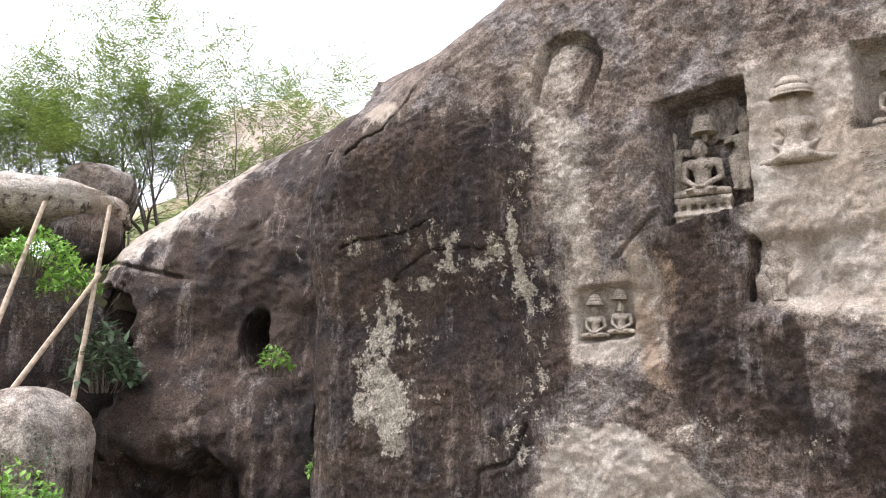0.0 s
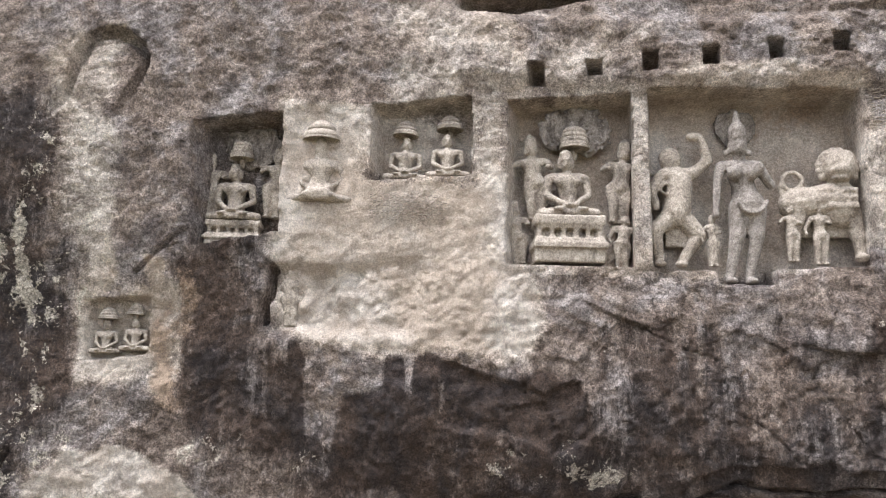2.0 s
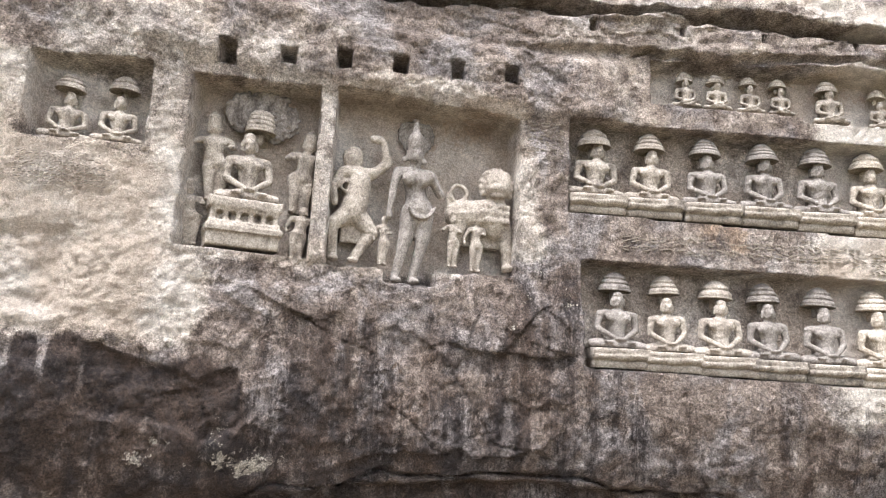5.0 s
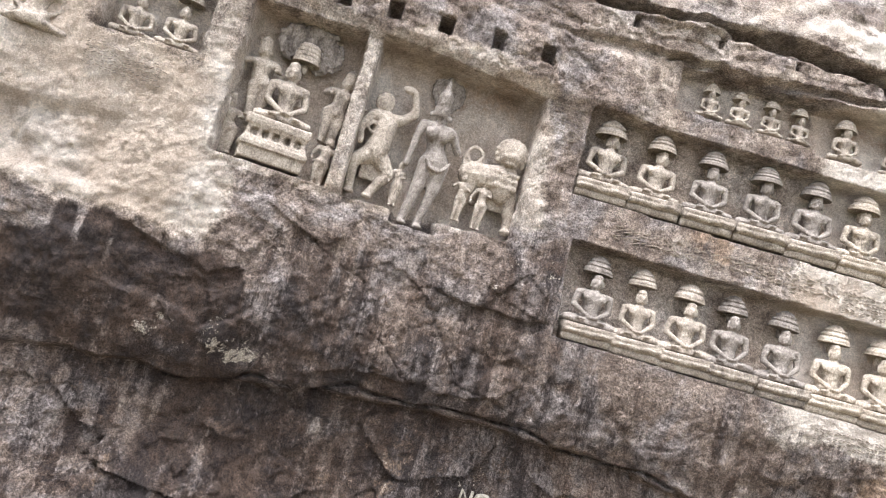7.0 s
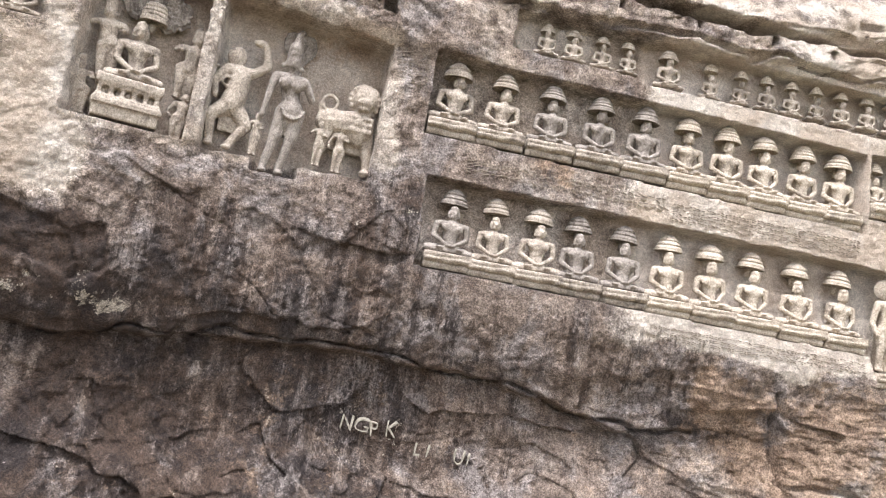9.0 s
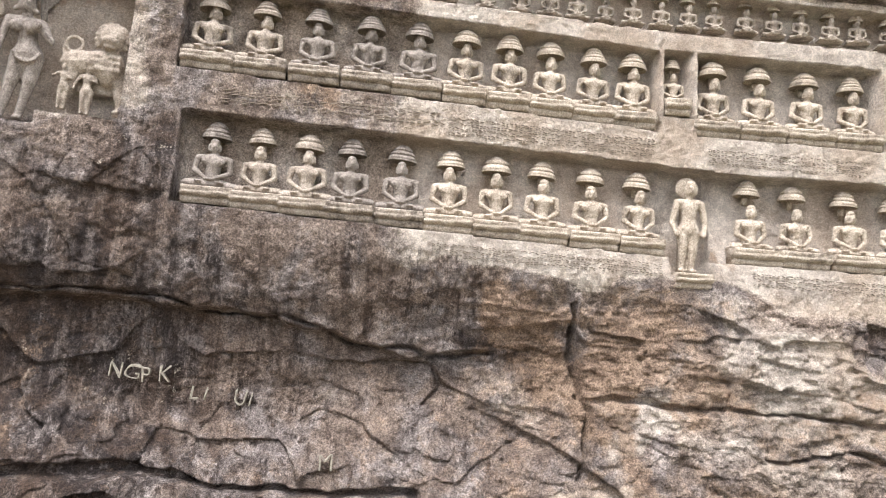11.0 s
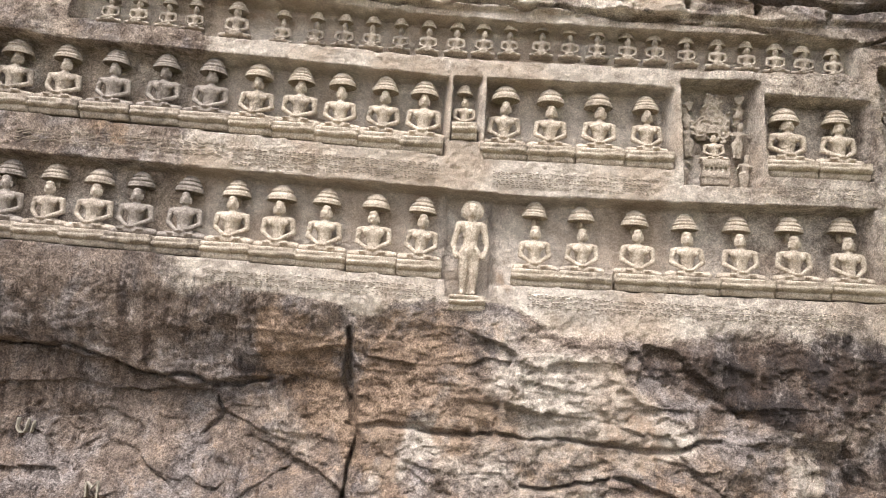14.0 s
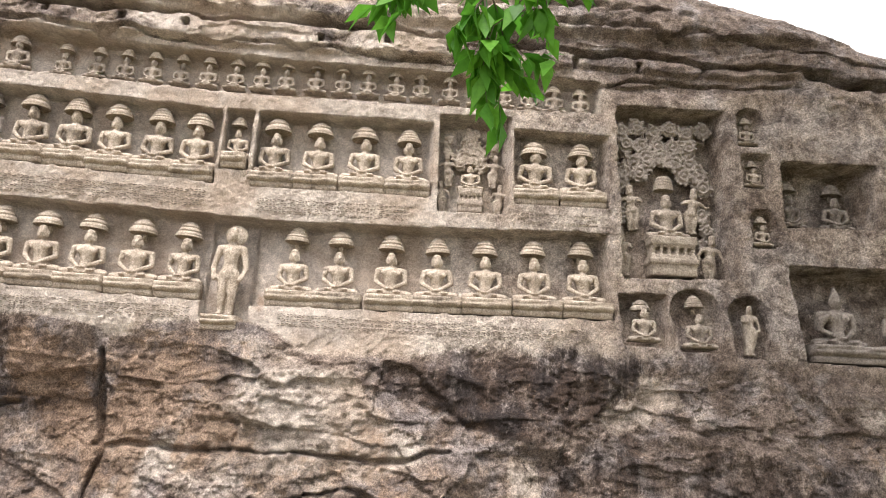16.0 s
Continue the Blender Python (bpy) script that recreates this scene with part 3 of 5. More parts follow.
    tan += 0.5 * smooth(0.1, 0.5, rough(x * 5.5, z * 0.4, 99, 3)) * stretch(-6.5, -5.4, x, 0.2) * stretch(-1, 1.8, z, 0.4)
    more_tan, more_dark, more_rust, more_pale, clean = shapes(x0, z0)
    dark = np.maximum(0.92 * dark, more_dark) - 0.7 * clean
    return np.maximum(tan * (1 - 0.6 * np.clip(more_dark, 0, 1)), more_tan), dark, rust + more_rust, 0.9 * pale * (1 - clean) + more_pale


def cliff_plan(u):
    """The foot line of the cliff: straight on to the right, turning back behind its rounded end."""
    ys = cliff_y(u, np.full_like(u, 3.0))
    px, py, nx, ny = u.copy(), ys.copy(), np.zeros_like(u), -np.ones_like(u)
    turn = np.argmax(u >= -6.0)
    head = radians(205)
    for i in range(turn - 1, -1, -1):
        step = u[i + 1] - u[i]
        head = max(head - step / 0.75, radians(75))
        px[i], py[i] = px[i + 1] + step * math.cos(head), py[i + 1] + step * math.sin(head)
        nx[i], ny[i] = -math.sin(head), math.cos(head)
    blend = smooth(-6.0, -4.8, u)
    nx, ny = nx * (u < -6) + (u >= -6) * 0.42 * (1 - blend), ny
    return px, py, nx, ny


def build_cliff():
    u = np.concatenate((np.arange(-9.0, -6.2, 0.04), np.arange(-6.2, 17.0, 0.02), np.arange(17.0, 24.0, 0.1)))
    v = np.concatenate((np.arange(-2.8, -1.4, 0.07), np.arange(-1.4, 6.0, 0.02), np.arange(6.0, 9.6, 0.06)))
    x, z = np.meshgrid(u, v)
    px, py, nx, ny = cliff_plan(u)
    lean = cliff_y(x, z) - cliff_y(x, np.full_like(z, 3.0))
    over = np.maximum(z - soft_interp(x, RIDGE_X, RIDGE_Z, 0.5), 0)
    deep = cut_depth(x, z)
    dressed = np.maximum(stretch(3.05, 13.3, x, 0.1) * stretch(1.6, 5.35, z, 0.1), stretch(-0.6, 2.65, x, 0.08) * stretch(2.85, 4.6, z, 0.06))
    dressed = np.maximum(dressed, stretch(-2.4, -0.7, x, 0.2) * stretch(2.9, 4.4, z, 0.2))
    dressed = np.maximum(dressed, 0.8 * stretch(13.3, 17, x, 0.1) * stretch(1.65, 5.0, z, 0.1))
    raw = 1 - 0.88 * dressed
    low_right = smooth(5.5, 8.5, x) * (1 - smooth(1.2, 1.6, z))
    form = 0.075 * rough(x * 0.9, z * 0.9, 41, 3) + 0.03 * rough(x * 3.0, z * 2.4, 43, 3) + 0.022 * rough(x * 9, z * 9, 45, 3, 0.65)
    left = 1 - smooth(-4.5, -2.5, x)
    form = form * (1 - 0.45 * left)
    broken = 0.15 * facets(x, z, 1.3, 0.75, 47) + 0.05 * facets(x, z, 0.5, 0.22, 51) + 0.02 * facets(x, z, 0.17, 0.08, 53) + 0.05 * rough(x * 2.2, z * 4.5, 141, 5, 0.62)
    boss = stretch(-0.6, 7.5, x, 0.6) * stretch(0.7, 2.75, z, 0.2)
    form = form + low_right * broken + boss * (0.07 * facets(x, z, 1.1, 0.8, 63) + 0.03 * facets(x, z, 0.4, 0.3, 65))
    lower = (1 - smooth(0.6, 1.0, z)) * stretch(-3.0, 7.0, x, 0.8)
    form = form + lower * (0.09 * facets(x, z, 1.0, 0.6, 67) + 0.03 * facets(x, z, 0.3, 0.22, 69))
    form = form + (1 - dressed) * smooth(4.6, 5.0, z) * smooth(-1.0, 3.0, x) * (0.04 * facets(x, z, 1.4, 0.35, 73) + 0.012 * facets(x, z, 0.4, 0.14, 75))
    crag = np.interp(x, (-3.0, -0.4, 1.0, 2.2, 3.34, 4.47, 5.36, 6.1, 7.2), (0.7, 0.80, 0.98, 1.05, 1.03, 0.93, 0.70, 0.66, 0.8)) + 0.06 * rough(x * 1.7, x * 0, 91, 3)
    under = crag - z
    form = form + 0.26 * smooth(-0.02, 0.05, under) * np.exp(-np.maximum(under, 0) / 0.4) * stretch(-1.5, 6.6, x, 0.7)
    shelf = 0.1 * stretch(5.36, 5.72, z + 0.06 * rough(x * 1.2, z * 0, 55), 0.03) * stretch(2.5, 16, x, 1.0)
    brow = 0.16 * smooth(5.82, 5.95, z + 0.05 * rough(x * 1.1, z * 0, 57) + 0.12 * (1 - smooth(5, 9, x))) * (1 - smooth(6.0, 7.5, z)) * stretch(0.0, 16, x, 0.8)
    lip = 0.1 * stretch(-0.9, 3.6, x, 0.15) * stretch(4.55, 5.25, z, 0.1)
    flaked = 0.06 * panel(x + 0.05 * rough(x * 3, z * 3, 131, 3), z + 0.04 * rough(x * 3, z * 3, 133, 3), list(FLAKED), 0.025)
    chisel = 0.011 * rough(x * 26, z * 20, 59, 2)
    d = lean + deep + raw * form + flaked + chisel - shelf - brow - lip
    end = 1 - smooth(-6.3, -5.3, x)
    d = d * (1 - end) + end * np.minimum(d, 0.5 + 0.25 * np.tanh(d - 0.5))
    west = 1 - smooth(-5.0, -2.0, x)
    z2 = z - (1 - west) * 0.25 * over ** 1.5 - west * (over - 0.8 * (1 - end) * np.tanh(over / 0.8))
    X = px[None, :] - nx[None, :] * d
    Y = py[None, :] - ny[None, :] * d
    tan, dark, rust, pale = stains(x, z)
    inner = smooth(0.08, 0.16, deep) * dressed
    tan = np.maximum(tan, (0.5 + 0.25 * stretch(-0.6, 2.6, x, 0.05) + 0.25 * stretch(5.8, 9.2, x, 0.3) + 0.2 * smooth(4.6, 4.8, z)) * inner)
    rust = rust + 0.2 * inner * stretch(0.6, 2.6, x, 0.1) * smooth(3.4, 4.4, z)
    ob = sheet("cliff", X, Y, z2, ROCK, {"tan": tan, "dark": dark * (1 - 0.7 * inner), "rust": rust, "pale": pale})
    return tagged(ob, "stained grey-brown granite cliff with carved niches", "rock face", kind="structure")


cliff = build_cliff()


# ---- statues: limbs and bodies melted into one worn mesh each ----
class Clay:
    """Collects balls, limbs and slabs to be melted together."""

    def __init__(self):
        self.v, self.f, self.n = [], [], 0

    def add(self, verts, faces):
        self.v.append(verts)
        self.f += [tuple(i + self.n for i in f) for f in faces]
        self.n += len(verts)


def globe(rows=6, cols=10):
    pts = [(math.sin(math.pi * i / rows) * math.cos(2 * math.pi * j / cols), math.sin(math.pi * i / rows) * math.sin(2 * math.pi * j / cols), -math.cos(math.pi * i / rows)) for i in range(1, rows) for j in range(cols)]
    pts += [(0, 0, -1), (0, 0, 1)]
    faces = [(i * cols + j, i * cols + (j + 1) % cols, (i + 1) * cols + (j + 1) % cols, (i + 1) * cols + j) for i in range(rows - 2) for j in range(cols)]
    low, high, top = len(pts) - 2, len(pts) - 1, (rows - 2) * cols
    faces += [(low, (j + 1) % cols, j) for j in range(cols)] + [(high, top + j, top + (j + 1) % cols) for j in range(cols)]
    return np.array(pts), faces


GLOBE, GLOBE_FACES = globe()
SMALL, SMALL_FACES = globe(4, 6)
BOX = np.array([(x, y, z) for z in (-0.5, 0.5) for x, y in ((-0.5, -0.5), (0.5, -0.5), (0.5, 0.5), (-0.5, 0.5))])
BOX_FACES = [(3, 2, 1, 0), (4, 5, 6, 7), (0, 1, 5, 4), (1, 2, 6, 5), (2, 3, 7, 6), (3, 0, 4, 7)]


def ball(clay, p, r):
    pts, faces = (SMALL, SMALL_FACES) if np.max(r) < 0.022 else (GLOBE, GLOBE_FACES)
    clay.add(pts * r + np.array(p), faces)


def limb(clay, p, q, r0, r1=None, ends=True):
    r1 = r0 if r1 is None else r1
    if ends:
        ball(clay, p, r0)
    ball(clay, q, r1)
    p, q = np.array(p, float), np.array(q, float)
    d = (q - p) / max(np.linalg.norm(q - p), 1e-6)
    a = np.cross(d, (0, 0, 1) if abs(d[2]) < 0.9 else (1, 0, 0))
    a /= np.linalg.norm(a)
    b = np.cross(d, a)
    n = 10 if max(r0, r1) > 0.022 else 6
    w = [a * math.cos(6.28319 * i / n) + b * math.sin(6.28319 * i / n) for i in range(n)]
    faces = [(i, (i + 1) % n, n + (i + 1) % n, n + i) for i in range(n)] + [tuple(range(n - 1, -1, -1)), tuple(range(n, 2 * n))]
    clay.add(np.array([p + r0 * k for k in w] + [q + r1 * k for k in w]), faces)


def slab(clay, p, size):
    clay.add(BOX * np.array(size) + np.array(p), BOX_FACES)


def ring(clay, p, r, w, start=0.0, end=360.0):
    n = 14
    pts = [(p[0] + r * math.cos(radians(start + (end - start) * i / n)), p[1], p[2] + r * math.sin(radians(start + (end - start) * i / n))) for i in range(n + 1)]
    for a, b in zip(pts, pts[1:]):
        limb(clay, a, b, w, ends=False)


def melt(name, clay, voxel, material, soften=2):
    """One closed, worn-looking mesh out of overlapping pieces."""
    me = bpy.data.meshes.new(name)
    me.from_pydata(np.concatenate(clay.v).tolist(), [], clay.f)
    tmp = new(name, me)
    m = tmp.modifiers.new("melt", "REMESH")
    m.mode, m.voxel_size, m.use_smooth_shade = "VOXEL", voxel, True
    s = tmp.modifiers.new("soften", "SMOOTH")
    s.iterations, s.factor = soften, 0.5
    done = bpy.data.meshes.new_from_object(tmp.evaluated_get(bpy.context.evaluated_depsgraph_get()))
    bpy.data.objects.remove(tmp)
    co, no = np.zeros(len(done.vertices) * 3, np.float32), np.zeros(len(done.vertices) * 3, np.float32)
    done.vertices.foreach_get("co", co)
    done.vertices.foreach_get("normal", no)
    co, no = co.reshape(-1, 3), no.reshape(-1, 3)
    wear = rough(co[:, 0] * 30 + co[:, 1] * 19, co[:, 2] * 30 + co[:, 1] * 11, 111, 3, 0.7)
    done.vertices.foreach_set("co", (co + no * (0.0045 * wear)[:, None]).ravel())
    done.name = name
    done.materials.clear()
    done.materials.append(material)
    return done


def head(bm, p, s=1.0, crown=0.0):
    x, y, z = p
    ball(bm, p, (0.062 * s, 0.07 * s, 0.082 * s))
    ball(bm, (x, y - 0.01 * s, z - 0.035 * s), (0.052 * s, 0.062 * s, 0.055 * s))
    limb(bm, (x, y - 0.066 * s, z + 0.012 * s), (x, y - 0.076 * s, z - 0.018 * s), 0.009 * s, 0.013 * s)
    ball(bm, (x, y - 0.064 * s, z - 0.045 * s), (0.022 * s, 0.01 * s, 0.008 * s))
    for k in (-1, 1):
        limb(bm, (x + k * 0.064 * s, y, z + 0.02 * s), (x + k * 0.068 * s, y, z - 0.06 * s), 0.014 * s, 0.012 * s)
        ball(bm, (x + k * 0.026 * s, y - 0.058 * s, z + 0.012 * s), (0.017 * s, 0.014 * s, 0.009 * s))
    if crown:
        limb(bm, (x, y, z + 0.05 * s), (x, y, z + (0.08 + crown) * s), 0.06 * s, 0.018 * s)
        for h in (0.075, 0.12):
            limb(bm, (x, y, z + (h - 0.01) * s), (x, y, z + (h + 0.01) * s), 0.07 * s)
    else:
        ball(bm, (x, y, z + 0.055 * s), (0.058 * s, 0.064 * s, 0.045 * s))


def seated_bm(broad=1.0, nod=0.0):
    """A slim figure with crossed legs, arms held off the body and palms in its lap, 0.55 m high."""
    bm = Clay()
    b = broad
    for k in (-1, 1):
        limb(bm, (k * 0.09 * b, 0.02, 0.058), (k * 0.235 * b, -0.05, 0.042), 0.056, 0.04)
        limb(bm, (k * 0.235 * b, -0.055, 0.04), (-k * 0.05 * b, -0.125, 0.036), 0.037, 0.028)
        ball(bm, (-k * 0.10 * b, -0.135, 0.06), (0.055, 0.026, 0.018))
        limb(bm, (k * 0.155 * b, 0.005, 0.335), (k * 0.176 * b, 0.0, 0.2), 0.04, 0.031)
        limb(bm, (k * 0.176 * b, 0.0, 0.195), (k * 0.05, -0.13, 0.1), 0.031, 0.022)
        ball(bm, (k * 0.058 * b, -0.05, 0.3), (0.066, 0.042, 0.045))
    ball(bm, (0, -0.135, 0.088), (0.062, 0.036, 0.018))
    limb(bm, (0, 0.0, 0.09), (0, 0.0, 0.175), 0.088 * b, 0.074 * b)
    limb(bm, (0, 0.0, 0.175), (0, 0.0, 0.3), 0.074 * b, 0.098 * b)
    limb(bm, (-0.122 * b, 0.005, 0.342), (0.122 * b, 0.005, 0.342), 0.042)
    limb(bm, (0, 0, 0.355), (0, -0.005, 0.43), 0.036, 0.033)
    head(bm, (nod, -0.015, 0.475), 0.92)
    slab(bm, (0, 0.09, 0.18), (0.13, 0.1, 0.3))
    slab(bm, (0, 0.05, 0.022), (0.5 * b, 0.2, 0.044))
    return bm


def thing(name, mesh, x, z, back, label, category, group="", s=1.0, turn=0.0, wide=1.0):
    """A statue or carving on the cliff, standing `back` metres in front of a niche's rear wall."""
    ob = new(name, mesh)
    y = float(cliff_y(x, z)) + back + (0.3 * DEEPER if back >= 0.125 else 0.0)
    slope = (float(cliff_y(x + 0.3, 3.0)) - float(cliff_y(x - 0.3, 3.0))) / 0.6
    ob.matrix_world = Matrix.Translation((x, y, z)) @ Euler((0, radians(turn), math.atan(slope))).to_matrix().to_4x4() @ Matrix.Diagonal((s * wide, s, s, 1))
    return tagged(ob, label, category, group)


def parasol_mesh(name, material, tiers=3, r=0.15, h=0.215, taper=0.52):
    bm = bmesh.new()
    prof = [(0.001, h * 0.2), (r * 0.5, h * 0.17), (r * 0.86, h * 0.07), (r * 0.96, 0.0), (r, 0.006), (r, h * 0.09)]
    for k in range(tiers):
        q0, q1 = (r * (1 - taper * (m / tiers) ** 1.25) for m in (k, k + 1))
        z0, z1 = (h * (0.1 + 0.78 * m / tiers) for m in (k, k + 1))
        prof += [(q0 * 0.93, z0 + 0.003), (q0 * 0.975, z0 + 0.012), (q0 * 0.95, z0 + 0.45 * (z1 - z0)), (q1 * 1.03, z1 - 0.01), (q1 * 0.9, z1 - 0.002)]
    prof += [(r * (1 - taper) * 0.8, h * 0.93), (r * 0.2, h * 0.99), (0.012, h * 1.03), (0.001, h * 1.03)]
    n = 28
    rings = [[bm.verts.new((q * math.cos(2 * math.pi * i / n) * (1 + 0.02 * math.sin(5 * i + j)), q * 0.8 * math.sin(2 * math.pi * i / n), zz)) for i in range(n)] for j, (q, zz) in enumerate(prof)]
    for a, b in zip(rings, rings[1:]):
        for i in range(n):
            bm.faces.new((a[i], a[(i + 1) % n], b[(i + 1) % n], b[i]))
    bmesh.ops.create_cone(bm, cap_ends=True, segments=10, radius1=0.03, radius2=0.035, depth=0.09, matrix=Matrix.Translation((0, 0.05, -0.045)))
    me = bpy.data.meshes.new(name)
    bm.to_mesh(me)
    bm.free()
    me.polygons.foreach_set("use_smooth", [True] * len(me.polygons))
    me.materials.append(material)
    return me


def pedestal_bm(w, h=0.19, d=0.26):
    """A cushion seat: two swelling courses over a plain one, worn and a little uneven."""
    bm = bmesh.new()
    prof = [(0.05, 0), (0.04, 0.02), (0.025, 0.3), (0.045, 0.35), (0.035, 0.40), (0.0, 0.44), (-0.022, 0.55), (-0.02, 0.66), (0.0, 0.71), (-0.012, 0.78), (-0.018, 0.9), (-0.01, 0.99), (0.03, 1.0)]
    n = 14
    cols = []
    for i in range(n + 1):
        x = -w / 2 + w * i / n
        e = 0.02 if i in (0, n) else 0.0
        cols.append([bm.verts.new((x, -d / 2 + y + e + 0.03 * noise.noise((x * 6, z * 5, w * 5)) + 0.012 * noise.noise((x * 21, z * 9, 3.0)), z * h)) for y, z in prof])
    for a, b in zip(cols, cols[1:]):
        for j in range(len(prof) - 1):
            bm.faces.new((a[j], b[j], b[j + 1], a[j + 1]))
    rear = [[bm.verts.new((c[0].co.x, d / 2, 0)), bm.verts.new((c[0].co.x, d / 2, h))] for c in cols]
    for (a, b), (c, e) in zip(zip(cols, rear), list(zip(cols, rear))[1:]):
        bm.faces.new((a[-1], c[-1], e[1], b[1]))
        bm.faces.new((b[0], e[0], c[0], a[0]))
        bm.faces.new((b[1], e[1], e[0], b[0]))
    for c, r in ((cols[0], rear[0]), (cols[-1], rear[-1])):
        bm.faces.new([*c, r[1], r[0]])
    bmesh.ops.recalc_face_normals(bm, faces=bm.faces)
    return bm


def mesh_of(name, bm, material, smooth_shade=True):
    me = bpy.data.meshes.new(name)
    bm.to_mesh(me)
    bm.free()
    me.polygons.foreach_set("use_smooth", [smooth_shade] * len(me.polygons))
    me.materials.append(material)
    return me


SEATED = [melt("statue", seated_bm(b, nod), 0.0105, CARVED) for b, nod in ((1.0, 0.0), (1.06, 0.008), (0.94, -0.01))]
SEATED_WARM = [melt("statue", seated_bm(b, nod), 0.0105, CARVED_WARM) for b, nod in ((1.0, 0.005), (1.05, -0.008), (0.96, 0.0))]
SEATED_GREY = [melt("statue", seated_bm(b, nod), 0.0105, CARVED_GREY) for b, nod in ((1.0, 0.004), (1.05, -0.006))]
SEATED_SMALL = [melt("statue", seated_bm(b, nod), 0.019, CARVED, 1) for b, nod in ((1.0, 0.0), (0.94, 0.012))]
PARASOLS = [parasol_mesh("parasol", CARVED, k, r, h) for k, r, h in ((3, 0.158, 0.188), (2, 0.163, 0.18), (4, 0.154, 0.194))]
PARASOLS_WARM = [parasol_mesh("parasol", CARVED_WARM, k, r, h) for k, r, h in ((3, 0.158, 0.188), (2, 0.163, 0.18), (4, 0.154, 0.194))]
PARASOLS_GREY = [parasol_mesh("parasol", CARVED_GREY, k, r, h) for k, r, h in ((3, 0.158, 0.188), (4, 0.16, 0.185))]
rnd = random.Random(5)


def sitter(x, z, top, back, group, small=False, grey=False, s=1.0, seat=True, width=0.54, parasol=True):
    warm = 6.0 < x < 13.3
    pool = SEATED_SMALL if small else SEATED_GREY if grey else SEATED_WARM if warm else SEATED
    tone = "grey lichen-darkened" if grey else "pale tan"
    s *= rnd.uniform(0.97, 1.03)
    thing("statue", rnd.choice(pool), x, z, back - 0.09 * s, f"{tone} stone statue sitting cross-legged in a rock niche", "statue", group, 0.94 * s, rnd.uniform(-2.0, 2.0), rnd.uniform(0.98, 1.06))
    if parasol:
        h = 0.188 * s
        thing("stone_parasol", rnd.choice(PARASOLS_GREY if grey else PARASOLS_WARM if warm else PARASOLS), x + rnd.uniform(-0.01, 0.01), top - h, back - 0.09 * s, f"{tone} tiered stone parasol carved above a statue", "stone parasol", group + " parasols", s, rnd.uniform(-3, 3), 1.0)
    if seat:
        thing("stone_pedestal", PEDESTALS_WARM if warm else PEDESTALS, x, z - 0.19, min(back - 0.12, 0.12), "pale tan cushion-shaped stone seat under a statue", "pedestal", group + " seats", 1.0, rnd.uniform(-0.6, 0.6), width / 0.54)


PEDESTALS = mesh_of("stone_pedestal", pedestal_bm(0.535), CARVED)
PEDESTALS_WARM = mesh_of("stone_pedestal", pedestal_bm(0.535), CARVED_WARM)
PEDESTALS_GREY = mesh_of("stone_pedestal", pedestal_bm(0.535), CARVED_GREY)
LOW_X = (3.57, 4.08, 4.60, 5.08, 5.64, 6.18, 6.72, 7.24, 7.81, 8.34)
LOW_RIGHT_X = (9.62, 10.14, 10.74, 11.28, 11.83, 12.39, 12.95)
MID_X = (3.38, 3.96, 4.56, 5.15, 5.72, 6.27, 6.78, 7.28, 7.79, 8.27)
MID_RIGHT_X = (9.23, 9.77, 10.33, 10.88)
UP_X = (4.37, 4.71, 5.07, 5.40, 5.92, 6.47, 6.88, 7.23, 7.57, 7.92, 8.26, 8.61, 8.94, 9.26, 9.64, 9.98, 10.31, 10.66, 10.99, 11.35, 11.70, 12.03, 12.35, 12.66, 12.99)
for i, x in enumerate(LOW_X):
    sitter(x, float(np.interp(x, (3.5, 8.4), (2.27, 2.17))), 3.03 - 0.008 * i, 0.25, "lower row of statues", s=1.04, grey=i in (0, 3, 4), width=0.56 if i < 9 else 0.5)
for i, x in enumerate(LOW_RIGHT_X):
    sitter(x, float(np.interp(x, (9.6, 13.0), (2.15, 2.22))), float(np.interp(x, (9.6, 11.5, 13.0), (2.98, 2.93, 3.0))), 0.25, "lower row of statues", width=0.57)
for i, x in enumerate(MID_X):
    sitter(x, float(np.interp(x, (3.4, 5.2, 8.3), (3.79, 3.77, 3.66))), float(np.interp(x, (3.4, 5.7, 8.3), (4.54, 4.5, 4.43))), 0.24, "middle row of statues", s=1.07, grey=i in (2, 3, 4), width=0.58 if i < 5 else 0.52)
for x in MID_RIGHT_X:
    sitter(x, 3.64, float(np.interp(x, (9.2, 10.9), (4.44, 4.38))), 0.24, "middle row of statues", s=1.05, width=0.56)
for x in (12.41, 12.97):
    sitter(x, 3.6, 4.3, 0.24, "middle row of statues", width=0.56, s=1.02)
for i, x in enumerate(UP_X):
    big = 1.25 if i == 4 else 1.0
    zs = float(np.interp(x, (4.4, 5.4, 5.9, 6.5, 9.6, 11.0, 13.0), (4.87, 4.85, 4.78, 4.77, 4.84, 4.83, 4.70)))
    zt = float(np.interp(x, (4.4, 6.3, 6.5, 9.6, 11.0, 13.0), (5.24, 5.25, 5.19, 5.26, 5.19, 5.06)))
    sitter(x, zs, zt + 0.04, 0.2, "upper row of small statues", small=True, s=0.6 * big, seat=False)
sitter(8.76, 3.86, 4.41, 0.2, "statue in a narrow niche", s=0.68, width=0.3)
for x, z, t in ((-1.42, 3.62, 4.19), (-1.05, 3.66, 4.27)):
    sitter(x, z, t, 0.2, "pair of statues in a niche", s=0.78, seat=False)
for x, z, t in ((-3.80, 2.03, 2.42), (-3.58, 2.06, 2.46)):
    sitter(x, z, t, 0.12, "pair of small statues low on the cliff", s=0.52, seat=False)
